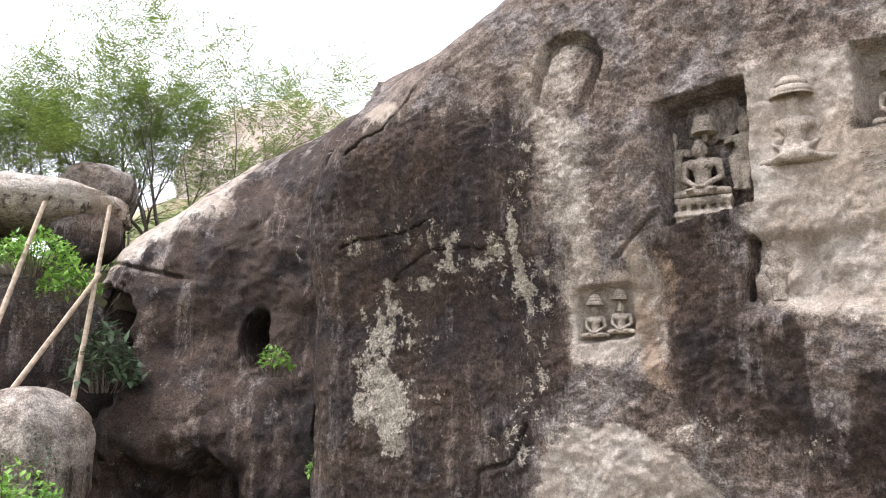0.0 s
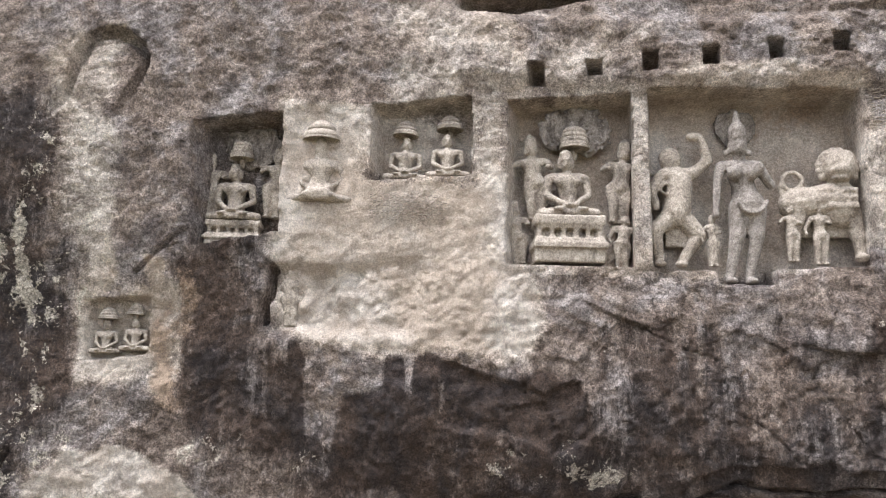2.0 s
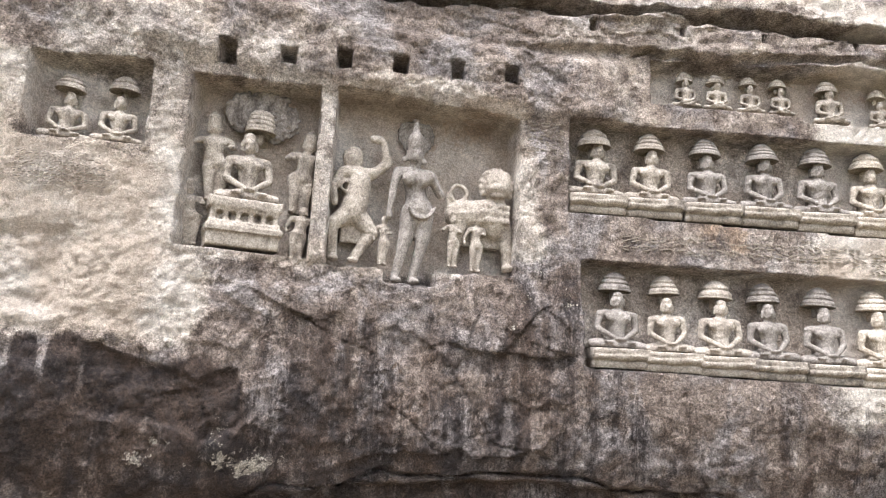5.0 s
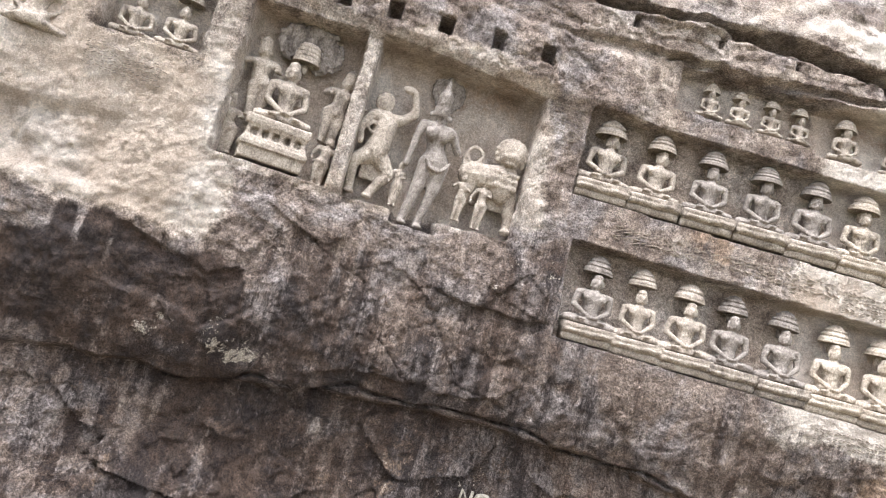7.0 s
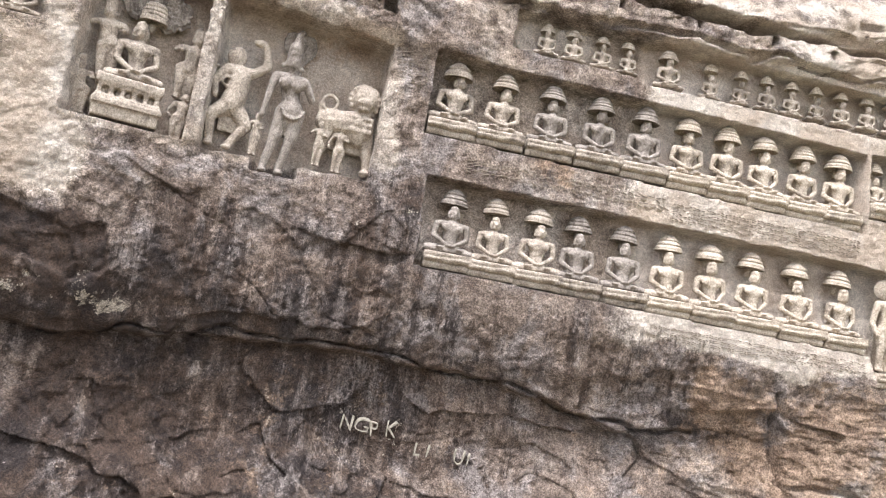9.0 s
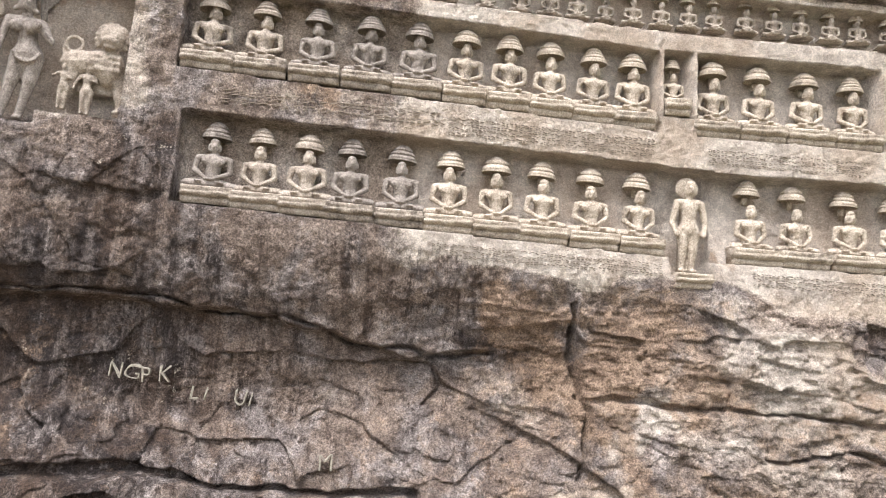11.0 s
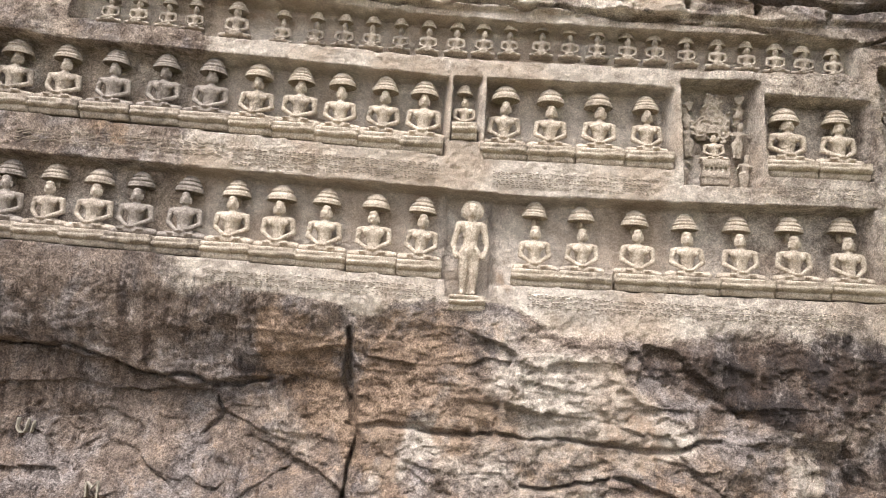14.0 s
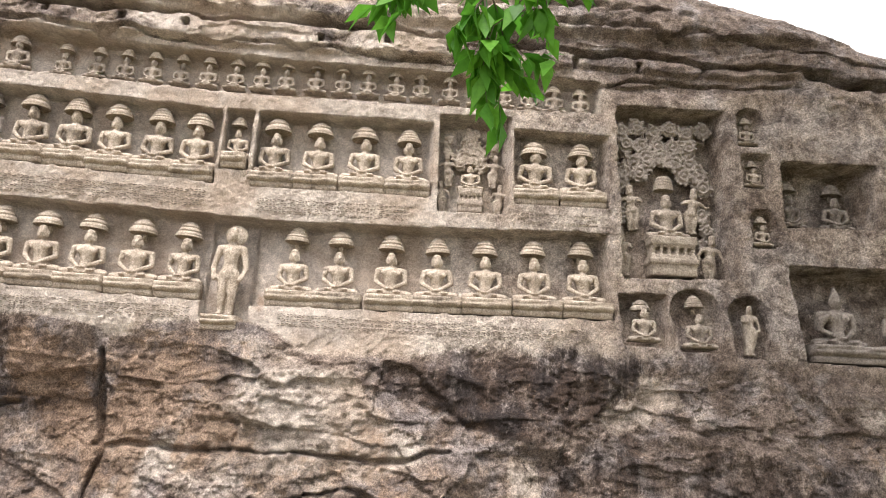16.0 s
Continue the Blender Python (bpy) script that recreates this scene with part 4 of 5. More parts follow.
for x, z, t in ((15.62, 3.4, 4.05), (16.18, 3.4, 4.03)):
    sitter(x, z, t, 0.4, "pair of statues in a dark niche", s=0.82, seat=False, grey=True)
for x, z, t, s in ((15.04, 4.42, 4.8, 0.5), (15.07, 3.85, 4.2, 0.48), (15.10, 3.08, 3.46, 0.5), (13.54, 1.8, 2.3, 0.72), (14.15, 1.76, 2.38, 0.72)):
    sitter(x, z, t, 0.15, "small statues in separate niches", s=s, seat=False)


# ---- the larger carved scenes ----
def person(h=1.0, crown=0.3, lean=0.0, arm_l=(-0.19, 0.5), arm_r=(0.1, 0.62), robe=False):
    """A standing figure, h metres to the brow; the hands are given as shares of the height, to both sides."""
    bm = Clay()
    s = h / 1.0
    hip, chest = (lean * 0.6 * s, 0, 0.5 * s), (lean * 0.2 * s, 0, 0.74 * s)
    for k in (-1, 1):
        knee = (lean * 0.3 * s + k * 0.06 * s, -0.02 * s, 0.27 * s)
        limb(bm, (hip[0] + k * 0.06 * s, 0, 0.47 * s), knee, 0.075 * s, 0.052 * s)
        limb(bm, knee, (k * 0.055 * s, 0, 0.05 * s), 0.052 * s, 0.034 * s)
        ball(bm, (k * 0.065 * s, -0.05 * s, 0.025 * s), (0.035 * s, 0.07 * s, 0.025 * s))
        hx, hz = arm_l if k < 0 else arm_r
        sh = (chest[0] + k * 0.135 * s, 0, 0.79 * s)
        el = ((sh[0] + hx * s) / 2 + k * 0.045 * s, -0.01 * s, (0.79 + hz) / 2 * s - 0.05 * s)
        limb(bm, sh, el, 0.042 * s, 0.034 * s)
        limb(bm, el, (hx * s, -0.07 * s, hz * s), 0.034 * s, 0.026 * s)
        ball(bm, (hx * s, -0.08 * s, hz * s), 0.034 * s)
    limb(bm, hip, (chest[0] * 0.5, 0, 0.6 * s), 0.105 * s, 0.078 * s)
    limb(bm, (chest[0] * 0.5, 0, 0.6 * s), chest, 0.078 * s, 0.098 * s)
    limb(bm, (chest[0] - 0.1 * s, 0, 0.79 * s), (chest[0] + 0.1 * s, 0, 0.79 * s), 0.05 * s)
    limb(bm, chest, (chest[0], -0.01, 0.88 * s), 0.05 * s, 0.04 * s)
    if robe:
        limb(bm, (hip[0], 0, 0.48 * s), (0, 0, 0.1 * s), 0.11 * s, 0.085 * s)
    ring(bm, (hip[0], -0.06 * s, 0.52 * s), 0.085 * s, 0.016 * s, start=180, end=360)
    head(bm, (chest[0], -0.02 * s, 0.95 * s), 0.95 * s, crown)
    slab(bm, (0, 0.06 * s, 0.42 * s), (0.16 * s, 0.1 * s, 0.8 * s))
    return bm


def lady_bm():
    """The tall crowned lady, weight on one leg, one hand raised; 1.5 m."""
    bm = Clay()
    for k, foot, knee, hip in ((-1, (-0.12, 0.0), (-0.05, 0.42), (0.0, 0.7)), (1, (0.05, 0.0), (0.12, 0.42), (0.13, 0.7))):
        limb(bm, (hip[0], 0, hip[1]), (knee[0], -0.03, knee[1]), 0.105, 0.07)
        limb(bm, (knee[0], -0.03, knee[1]), (foot[0], 0, 0.06), 0.066, 0.04)
        ball(bm, (foot[0], -0.07, 0.03), (0.05, 0.1, 0.032))
    limb(bm, (0.07, 0, 0.72), (0.05, 0, 0.85), 0.155, 0.105)
    limb(bm, (0.05, 0, 0.85), (0.02, 0, 1.02), 0.095, 0.115)
    limb(bm, (-0.12, 0, 1.09), (0.15, 0, 1.09), 0.055)
    for k in (-1, 1):
        ball(bm, (0.01 + k * 0.075, -0.1, 1.0), 0.068)
    ring(bm, (0.07, -0.13, 0.76), 0.13, 0.018, start=190, end=350)
    ring(bm, (0.015, -0.09, 1.1), 0.07, 0.014, start=190, end=350)
    limb(bm, (-0.15, 0, 1.09), (-0.19, -0.01, 0.9), 0.05, 0.04)
    limb(bm, (-0.19, -0.01, 0.9), (-0.22, -0.04, 0.68), 0.04, 0.03)
    ball(bm, (-0.225, -0.06, 0.64), (0.035, 0.03, 0.055))
    limb(bm, (0.18, 0, 1.08), (0.27, -0.03, 0.9), 0.05, 0.042)
    limb(bm, (0.27, -0.03, 0.9), (0.15, -0.12, 1.02), 0.04, 0.032)
    ball(bm, (0.14, -0.14, 1.04), (0.05, 0.04, 0.055))
    limb(bm, (0.02, 0, 1.1), (0.01, -0.01, 1.2), 0.055, 0.05)
    head(bm, (0.0, -0.03, 1.27), 1.15, 0.2)
    for k in (-1, 1):
        ball(bm, (k * 0.1, -0.02, 1.21), 0.032)
    slab(bm, (0.04, 0.09, 0.8), (0.14, 0.1, 0.7))
    return bm


def dancer_bm():
    bm = Clay()
    ball(bm, (-0.03, 0.02, 1.02), (0.11, 0.06, 0.12))
    limb(bm, (0.02, 0, 0.56), (0.04, 0, 0.78), 0.125, 0.12)
    limb(bm, (-0.1, 0, 0.86), (0.15, 0, 0.88), 0.065)
    limb(bm, (0.0, 0, 0.5), (0.02, 0, 0.6), 0.13)
    limb(bm, (0.17, 0, 0.88), (0.3, -0.03, 1.0), 0.055, 0.05)
    limb(bm, (0.3, -0.03, 1.0), (0.24, -0.05, 1.2), 0.048, 0.036)
    ball(bm, (0.17, -0.05, 1.22), (0.08, 0.04, 0.045))
    limb(bm, (-0.12, 0, 0.86), (-0.22, -0.04, 0.7), 0.055, 0.045)
    limb(bm, (-0.22, -0.04, 0.7), (-0.19, -0.06, 0.55), 0.042, 0.035)
    ring(bm, (-0.09, -0.05, 0.72), 0.05, 0.018)
    limb(bm, (-0.04, 0, 0.48), (-0.2, -0.04, 0.34), 0.095, 0.07)
    limb(bm, (-0.2, -0.04, 0.34), (-0.16, 0, 0.05), 0.066, 0.042)
    limb(bm, (0.06, 0, 0.46), (0.19, -0.04, 0.3), 0.095, 0.07)
    limb(bm, (0.19, -0.04, 0.3), (0.03, 0, 0.05), 0.066, 0.042)
    for x in (-0.17, 0.02):
        ball(bm, (x, -0.05, 0.03), (0.06, 0.07, 0.03))
    slab(bm, (0.0, 0.06, 0.55), (0.2, 0.1, 0.7))
    return bm


def lion_bm():
    bm = Clay()
    limb(bm, (-0.28, 0, 0.55), (0.06, 0, 0.58), 0.13, 0.17)
    ball(bm, (0.1, -0.02, 0.55), (0.17, 0.14, 0.22))
    ball(bm, (0.1, -0.06, 0.87), (0.15, 0.14, 0.16))
    ball(bm, (0.09, -0.16, 0.82), (0.09, 0.07, 0.055))
    ball(bm, (0.09, -0.15, 0.75), (0.075, 0.055, 0.03))
    for i in range(12):
        a = math.pi * (i / 11 * 1.35 - 0.17)
        ball(bm, (0.1 + 0.16 * math.cos(a), -0.05, 0.87 + 0.16 * math.sin(a)), 0.036)
    for k in (-1, 1):
        ball(bm, (0.1 + k * 0.05, -0.17, 0.89), 0.024)
        ball(bm, (0.1 + k * 0.1, -0.06, 0.99), 0.035)
    for j in range(3):
        for i in range(5):
            ball(bm, (0.0 + 0.05 * i, -0.13, 0.5 + 0.07 * j), 0.034)
    limb(bm, (0.2, 0, 0.45), (0.24, -0.02, 0.22), 0.09, 0.06)
    limb(bm, (0.24, -0.02, 0.22), (0.25, -0.02, 0.06), 0.055, 0.045)
    ball(bm, (0.24, -0.07, 0.05), (0.07, 0.08, 0.04))
    limb(bm, (-0.25, 0, 0.5), (-0.3, 0, 0.2), 0.11, 0.06)
    limb(bm, (-0.36, 0, 0.58), (-0.38, -0.01, 0.72), 0.028)
    ring(bm, (-0.28, -0.02, 0.76), 0.085, 0.024)
    slab(bm, (0, 0.06, 0.45), (0.4, 0.1, 0.4))
    return bm


def foliage_bm(points, seed, size=0.05):
    """A carved tree top: small scrolls, knobs and leaves crowded over a rounded ground."""
    r = random.Random(seed)
    bm = Clay()
    for x, z, rad in points:
        ball(bm, (x, 0.035, z), (rad * 1.35, 0.035, rad * 1.35))
        ring(bm, (x, -0.01, z), rad * 0.72, 0.012)
        ball(bm, (x, -0.005, z), (rad * 0.3, 0.022, rad * 0.3))
        for i in range(16):
            a, q = r.uniform(0, 6.28), r.uniform(0.9, 1.5) * rad
            ball(bm, (x + q * math.cos(a), r.uniform(-0.01, 0.015), z + q * math.sin(a)), (r.uniform(0.25, 0.5) * size, 0.02, r.uniform(0.25, 0.5) * size))
    return bm


def scroll_disc(cx, cz, rx, rz, rad):
    """Places for scrolls, crowded in rings over an oval."""
    return tuple((cx + rx * q * math.cos(a), cz + rz * q * math.sin(a), rad) for q, n in ((0.35, 4), (0.85, 9)) for a in (2 * math.pi * (i + 0.5 * q) / n for i in range(n)))


def frond_bm():
    """A palm-like tree top: a stem with drooping fronds to both sides, each with a raised rib."""
    bm = Clay()
    limb(bm, (0.08, 0.03, -0.35), (0.04, 0.03, 0.12), 0.035, 0.045)
    for k in (-1, 1):
        for j in range(5):
            reach, drop = 0.06 + 0.03 * j, 0.36 - 0.04 * j
            last = (0.04, 0.0, 0.06)
            for i in range(1, 6):
                f = i / 5
                at = (0.04 + k * reach * math.sin(1.75 * f), 0.0, 0.06 + 0.08 * math.sin(2.6 * f) - drop * f * f)
                limb(bm, last, at, 0.018, 0.014, ends=False)
                last = at
    ball(bm, (0.04, 0.05, 0.02), (0.2, 0.03, 0.12))
    return bm


def throne_mesh(w, h, d, material):
    """A moulded base on little columns, with a wider foot and a plain block below."""
    bm = Clay()
    for z, hh, ww, dd in ((0.9, 0.2, 1.0, 1.0), (0.77, 0.1, 0.92, 0.94), (0.46, 0.12, 0.98, 1.0), (0.35, 0.12, 1.06, 1.06), (0.15, 0.3, 1.0, 0.96)):
        slab(bm, (0, d * 0.5 - d * dd * 0.5, z * h), (w * ww, d * dd, hh * h))
    for i in range(6):
        x = (-0.43 + 0.86 * i / 5) * w
        slab(bm, (x, 0.0, 0.62 * h), (w * 0.07, d * 0.8, 0.24 * h))
    slab(bm, (0, d * 0.15, 0.62 * h), (w * 0.9, d * 0.5, 0.24 * h))
    for i in range(5):
        ball(bm, ((-0.34 + 0.68 * i / 4) * w, -d * 0.2, 0.6 * h), 0.035 * w)
    return melt("stone_throne", bm, min(0.014, h * 0.04), material, 1)


# the tall lady, with her dancer, lion and attendants
thing("statue", melt("statue", lady_bm(), 0.013, CARVED_GREY), 1.5, 2.74, 0.19, "grey-tan stone statue of a crowned lady with one hand raised", "statue")
thing("statue", melt("statue", dancer_bm(), 0.013, CARVED), 0.95, 2.9, 0.25, "tan stone dancer statue with worn head and raised arm", "statue")
thing("stone_lion", melt("stone_lion", lion_bm(), 0.013, CARVED), 2.25, 2.94, 0.24, "tan stone lion with curled mane and looped tail", "statue")
for x, z, h, l, r in ((1.25, 2.9, 0.46, (-0.2, 0.5), (0.12, 0.66)), (1.93, 2.95, 0.5, (-0.2, 0.72), (0.1, 0.7)), (2.16, 2.92, 0.54, (-0.22, 0.5), (0.12, 0.7))):
    thing("statue", melt("statue", person(h, 0.0, 0.03, l, r, robe=x < 1.5), 0.011, CARVED), x, z, 0.17, "small tan stone statue of a standing attendant", "statue", "attendants beside the lady")
thing("carved_tree", melt("carved_tree", frond_bm(), 0.011, CARVED_GREY), 1.5, 4.33, 0.34, "dark weathered stone tree with drooping fronds above a statue", "carved tree")


def court(x, z, s, back, group, tree, attendants, throne_h, par_z, dark_tree=CARVED_GREY, par_x=0.05, figure=1.2):
    """A seated statue on a throne, with parasol, carved tree and attendants."""
    thing("stone_throne", throne_mesh(0.62 * s, throne_h, 0.3 * s, CARVED), x, z - throne_h, back - 0.18 * s, "tan stone throne with little columns under a statue", "pedestal", group)
    sitter(x, z, par_z + 0.185 * s, back - 0.04, group, s=s * figure, seat=False, parasol=False)
    thing("stone_parasol", parasol_mesh("parasol", CARVED, 4, 0.14, 0.22, 0.28), x + par_x, par_z, back - 0.14 * s, "four-tiered tan stone parasol above a seated statue", "stone parasol", group, s)
    thing("carved_tree", melt("carved_tree", foliage_bm(tree, int(x * 10) + 40), 0.0105, dark_tree, 1), x, z, back - 0.03, "dark stone tree crown of carved scrolls behind a parasol", "carved tree", group)
    for dx, dz, h, l, r, c in attendants:
        thing("statue", melt("statue", person(1.15 * h, c, 0.05 if dx < 0 else -0.05, l, r), 0.011, CARVED), x + dx, z + dz, back - 0.05, "tan stone statue of a crowned attendant in a niche", "statue", group + " attendants", 1.0, -6.0 if dx < 0 else 6.0, 1.35)


court(0.0, 3.32, 1.0, 0.33, "seated statue with attendants", scroll_disc(0.07, 0.88, 0.3, 0.2, 0.068),
      ((-0.28, 0.0, 0.62, (-0.3, 0.75), (0.15, 0.7), 0.14), (0.44, -0.02, 0.62, (-0.15, 0.72), (0.25, 0.7), 0.14), (-0.44, -0.42, 0.46, (-0.2, 0.55), (0.15, 0.7), 0.1), (0.46, -0.44, 0.42, (-0.2, 0.5), (0.2, 0.5), 0.0)), 0.42, 4.0, par_x=0.06)
court(-2.87, 3.21, 0.76, 0.3, "smaller seated statue with attendants", scroll_disc(0.09, 0.72, 0.23, 0.17, 0.055),
      ((-0.22, 0.0, 0.5, (-0.28, 0.75), (0.15, 0.7), 0.13), (0.27, 0.05, 0.52, (-0.15, 0.72), (0.22, 0.7), 0.13)), 0.24, 3.78, par_x=0.04, figure=1.32)
court(11.66, 3.62, 0.5, 0.3, "small seated statue under a carved tree", ((-0.07, 0.45, 0.11), (0.08, 0.5, 0.11), (0.0, 0.62, 0.1), (0.0, 0.76, 0.07), (0.13, 0.36, 0.08), (-0.13, 0.38, 0.08), (-0.28, 0.7, 0.04), (0.3, 0.6, 0.04), (-0.3, 0.5, 0.04), (0.3, 0.78, 0.04)),
      ((-0.26, 0.05, 0.34, (-0.25, 0.7), (0.15, 0.7), 0.12), (0.27, 0.05, 0.34, (-0.15, 0.7), (0.25, 0.7), 0.12), (-0.33, -0.3, 0.32, (-0.2, 0.5), (0.2, 0.6), 0.1), (0.33, -0.32, 0.32, (-0.2, 0.5), (0.2, 0.6), 0.1), (-0.28, 0.42, 0.26, (-0.2, 0.8), (0.2, 0.7), 0.08), (0.28, 0.44, 0.26, (-0.2, 0.8), (0.2, 0.7), 0.08)), 0.3, 3.97, CARVED, 0.0)
court(14.02, 3.11, 0.9, 0.36, "large seated statue under a carved tree",
      tuple((0.52 * math.cos(a), 0.72 + 0.42 * math.sin(a), 0.1) for a in np.linspace(0.05, 3.1, 9)) + tuple((0.3 * math.cos(a), 0.8 + 0.3 * math.sin(a), 0.09) for a in np.linspace(0.3, 2.85, 5))
      + tuple((-0.52 + 0.21 * i, 1.45 + 0.06 * (i % 2), 0.085) for i in range(6)) + tuple((-0.45 + 0.2 * i, 1.27, 0.085) for i in range(5)) + ((-0.5, 0.35, 0.09), (0.5, 0.38, 0.09), (-0.56, 0.15, 0.07), (0.55, 0.18, 0.07), (0.5, 0.0, 0.06)),
      ((-0.36, 0.12, 0.46, (-0.25, 0.75), (0.15, 0.7), 0.13), (0.34, 0.12, 0.46, (-0.15, 0.72), (0.25, 0.7), 0.13), (-0.5, -0.48, 0.44, (-0.2, 0.55), (0.15, 0.7), 0.1), (0.5, -0.5, 0.46, (-0.2, 0.5), (0.2, 0.5), 0.1), (-0.44, 1.1, 0.3, (-0.3, 0.8), (0.3, 0.8), 0.08), (0.42, 1.12, 0.3, (-0.3, 0.8), (0.3, 0.8), 0.08)), 0.48, 3.76, CARVED_GREY, 0.0)

# the naked standing statue with a halo, in its own tall niche
bm = person(1.02, 0.0, 0.0, (-0.15, 0.43), (0.15, 0.43))
ball(bm, (0, 0.12, 1.0), (0.14, 0.03, 0.13))
thing("statue", melt("statue", bm, 0.012, CARVED_WARM), 8.89, 1.82, 0.2, "tan stone statue standing with arms at its sides", "statue")
thing("stone_pedestal", mesh_of("stone_pedestal", pedestal_bm(0.4, 0.17, 0.34), CARVED_WARM), 8.88, 1.64, 0.12, "tan stone block under the standing statue", "pedestal")

# worn figures and the crouching one
thing("statue", melt("statue", person(0.46, 0.0, 0.0, (-0.15, 0.45), (0.15, 0.45)), 0.02, CARVED, 6), -2.33, 2.28, 0.1, "worn stone statue standing in a shallow hollow of the cliff", "statue", s=1.1, wide=1.3)
thing("statue", melt("statue", seated_bm(1.0), 0.024, CARVED, 8), -2.12, 3.36, 0.09, "badly worn stone statue sitting on the bare rock", "statue", s=1.12)
thing("stone_parasol", parasol_mesh("parasol", CARVED, 2, 0.17, 0.19), -2.12, 3.94, 0.09, "worn tan stone parasol above a damaged statue", "stone parasol")
thing("statue", melt("statue", seated_bm(1.05), 0.028, CARVED_GREY, 10), -3.85, 3.72, 0.08, "unfinished worn stone statue below an arch", "statue", s=0.8)
thing("statue", melt("statue", person(0.56, 0.0, 0.1, (-0.05, 0.7), (0.2, 0.5), True), 0.014, CARVED), 14.76, 1.72, 0.16, "tan stone statue of a crouching attendant in arched niche", "statue")
for x, z, h in ((15.6, 1.9, 0.0), (16.35, 1.86, 0.0)):
    bm = seated_bm(1.05)
    limb(bm, (0, -0.01, 0.5), (0, 0, 0.62), 0.058, 0.02)
    limb(bm, (0.16, -0.1, 0.05), (0.22, -0.16, -0.16), 0.045, 0.03)
    limb(bm, (-0.17, -0.02, 0.22), (-0.1, -0.1, 0.33), 0.034, 0.026)
    thing("statue", melt("statue", bm, 0.013, CARVED_GREY), x + 0.3, z, 0.32, "grey stone statue with a tall pointed crown in a dark niche", "statue", "crowned statues in the large niche", 1.15)
thing("stone_pedestal", mesh_of("stone_pedestal", pedestal_bm(1.5, 0.2, 0.4), CARVED_GREY), 16.2, 1.70, 0.2, "long grey stone bench under crowned statues", "pedestal")


# ---- writing cut into the stone: rows of strokes that nobody can read any more ----
def inscription(x0, x1, z0, z1, lines, seed, fill=1.0):
    r = random.Random(seed)
    bars = Clay()
    step = (z1 - z0) / lines
    for j in range(lines):
        x, z = x0, z1 - (j + 0.5) * step
        while x < x0 + (x1 - x0) * (1 if j % 3 else fill):
            w = r.uniform(0.25, 0.9) * step
            y = float(cliff_y(x, z)) - 0.012
            for dz in r.choice(((-0.22, 0.22), (0.25,), (-0.25, 0.1), (0.0,))):
                tilt = r.uniform(-0.5, 0.5)
                bars.add((BOX * (w, 0.012, step * 0.11)) @ np.array(((math.cos(tilt), 0, -math.sin(tilt)), (0, 1, 0), (math.sin(tilt), 0, math.cos(tilt)))) + (x + w / 2, y, z + dz * step), BOX_FACES)
            x += w + step * r.uniform(0.12, 0.35)
    me = bpy.data.meshes.new("inscription")
    me.from_pydata(np.concatenate(bars.v).tolist(), [], bars.f)
    me.materials.append(LETTERS)
    ob = new("inscription", me)
    return tagged(ob, "rows of worn illegible letters cut into tan stone", "inscription", kind="stuff")


def plain(name, colour, rough_=0.9, vary=0.25, scale=12.0):
    n = Nodes(name)
    v = n.noise(scale, 5, 0.65)
    dark = tuple(c * (1 - vary) for c in colour)
    light = tuple(min(c * (1 + vary), 1) for c in colour)
    return n.done(n.mix(n.range(v, 0.3, 0.7), dark, light), rough_, n.bump(n.noise(scale * 5, 4), 0.4, 0.005))


LETTERS = plain("cut_letters", (0.2, 0.165, 0.13))
CHALK = plain("chalk", (0.27, 0.245, 0.2), 0.95, 0.3, 30.0)
for args in ((-1.66, -1.02, 3.22, 3.46, 5, 1, 0.9), (3.6, 6.0, 3.22, 3.4, 2, 2), (6.1, 8.45, 3.13, 3.36, 4, 3), (9.1, 10.9, 3.1, 3.3, 4, 4), (6.0, 8.5, 1.74, 1.9, 3, 5), (9.5, 12.9, 1.72, 1.88, 3, 6), (12.2, 13.1, 3.14, 3.3, 3, 8), (2.62, 2.98, 4.1, 4.5, 6, 7)):
    inscription(*args)


def scrawl(words, x, z, size, lean):
    """Chalk letters on the rough rock, each a part of its own."""
    top = new("chalk_scrawl")
    top.matrix_world = Matrix.Translation((x, float(cliff_y(x + 0.2, z + 0.05)) - 0.02, z)) @ Euler((radians(90 + 2), radians(lean), radians(-2))).to_matrix().to_4x4()
    for i, letter in enumerate(words):
        if letter == " ":
            continue
        cu = bpy.data.curves.new("letter", "FONT")
        cu.body, cu.size, cu.extrude, cu.offset = letter, size, 0.03, -0.004
        tmp = new("letter", cu)
        me = bpy.data.meshes.new_from_object(tmp.evaluated_get(bpy.context.evaluated_depsgraph_get()))
        bpy.data.objects.remove(tmp)
        for v in me.vertices:
            v.co += Vector((0.025 * noise.noise(v.co * 9 + Vector((i, 0, 0))), 0.03 * noise.noise(v.co * 6 + Vector((5, i, 0))), 0))
        me.materials.clear()
        me.materials.append(CHALK)
        ob = new("letter", me)
        ob.parent = top
        ob.location = (i * size * 0.72, 0.02 * math.sin(i * 2.3), 0)
        ob.rotation_euler = (0, 0, 0.12 * math.sin(i * 4.1))
    return tagged(top, "pale chalk letters scrawled on dark rough rock", "graffiti")


scrawl("NGPK", 2.72, 0.16, 0.24, 2)
scrawl("LI UI", 3.58, -0.02, 0.22, 3)
scrawl("M", 5.0, -0.62, 0.25, -5)


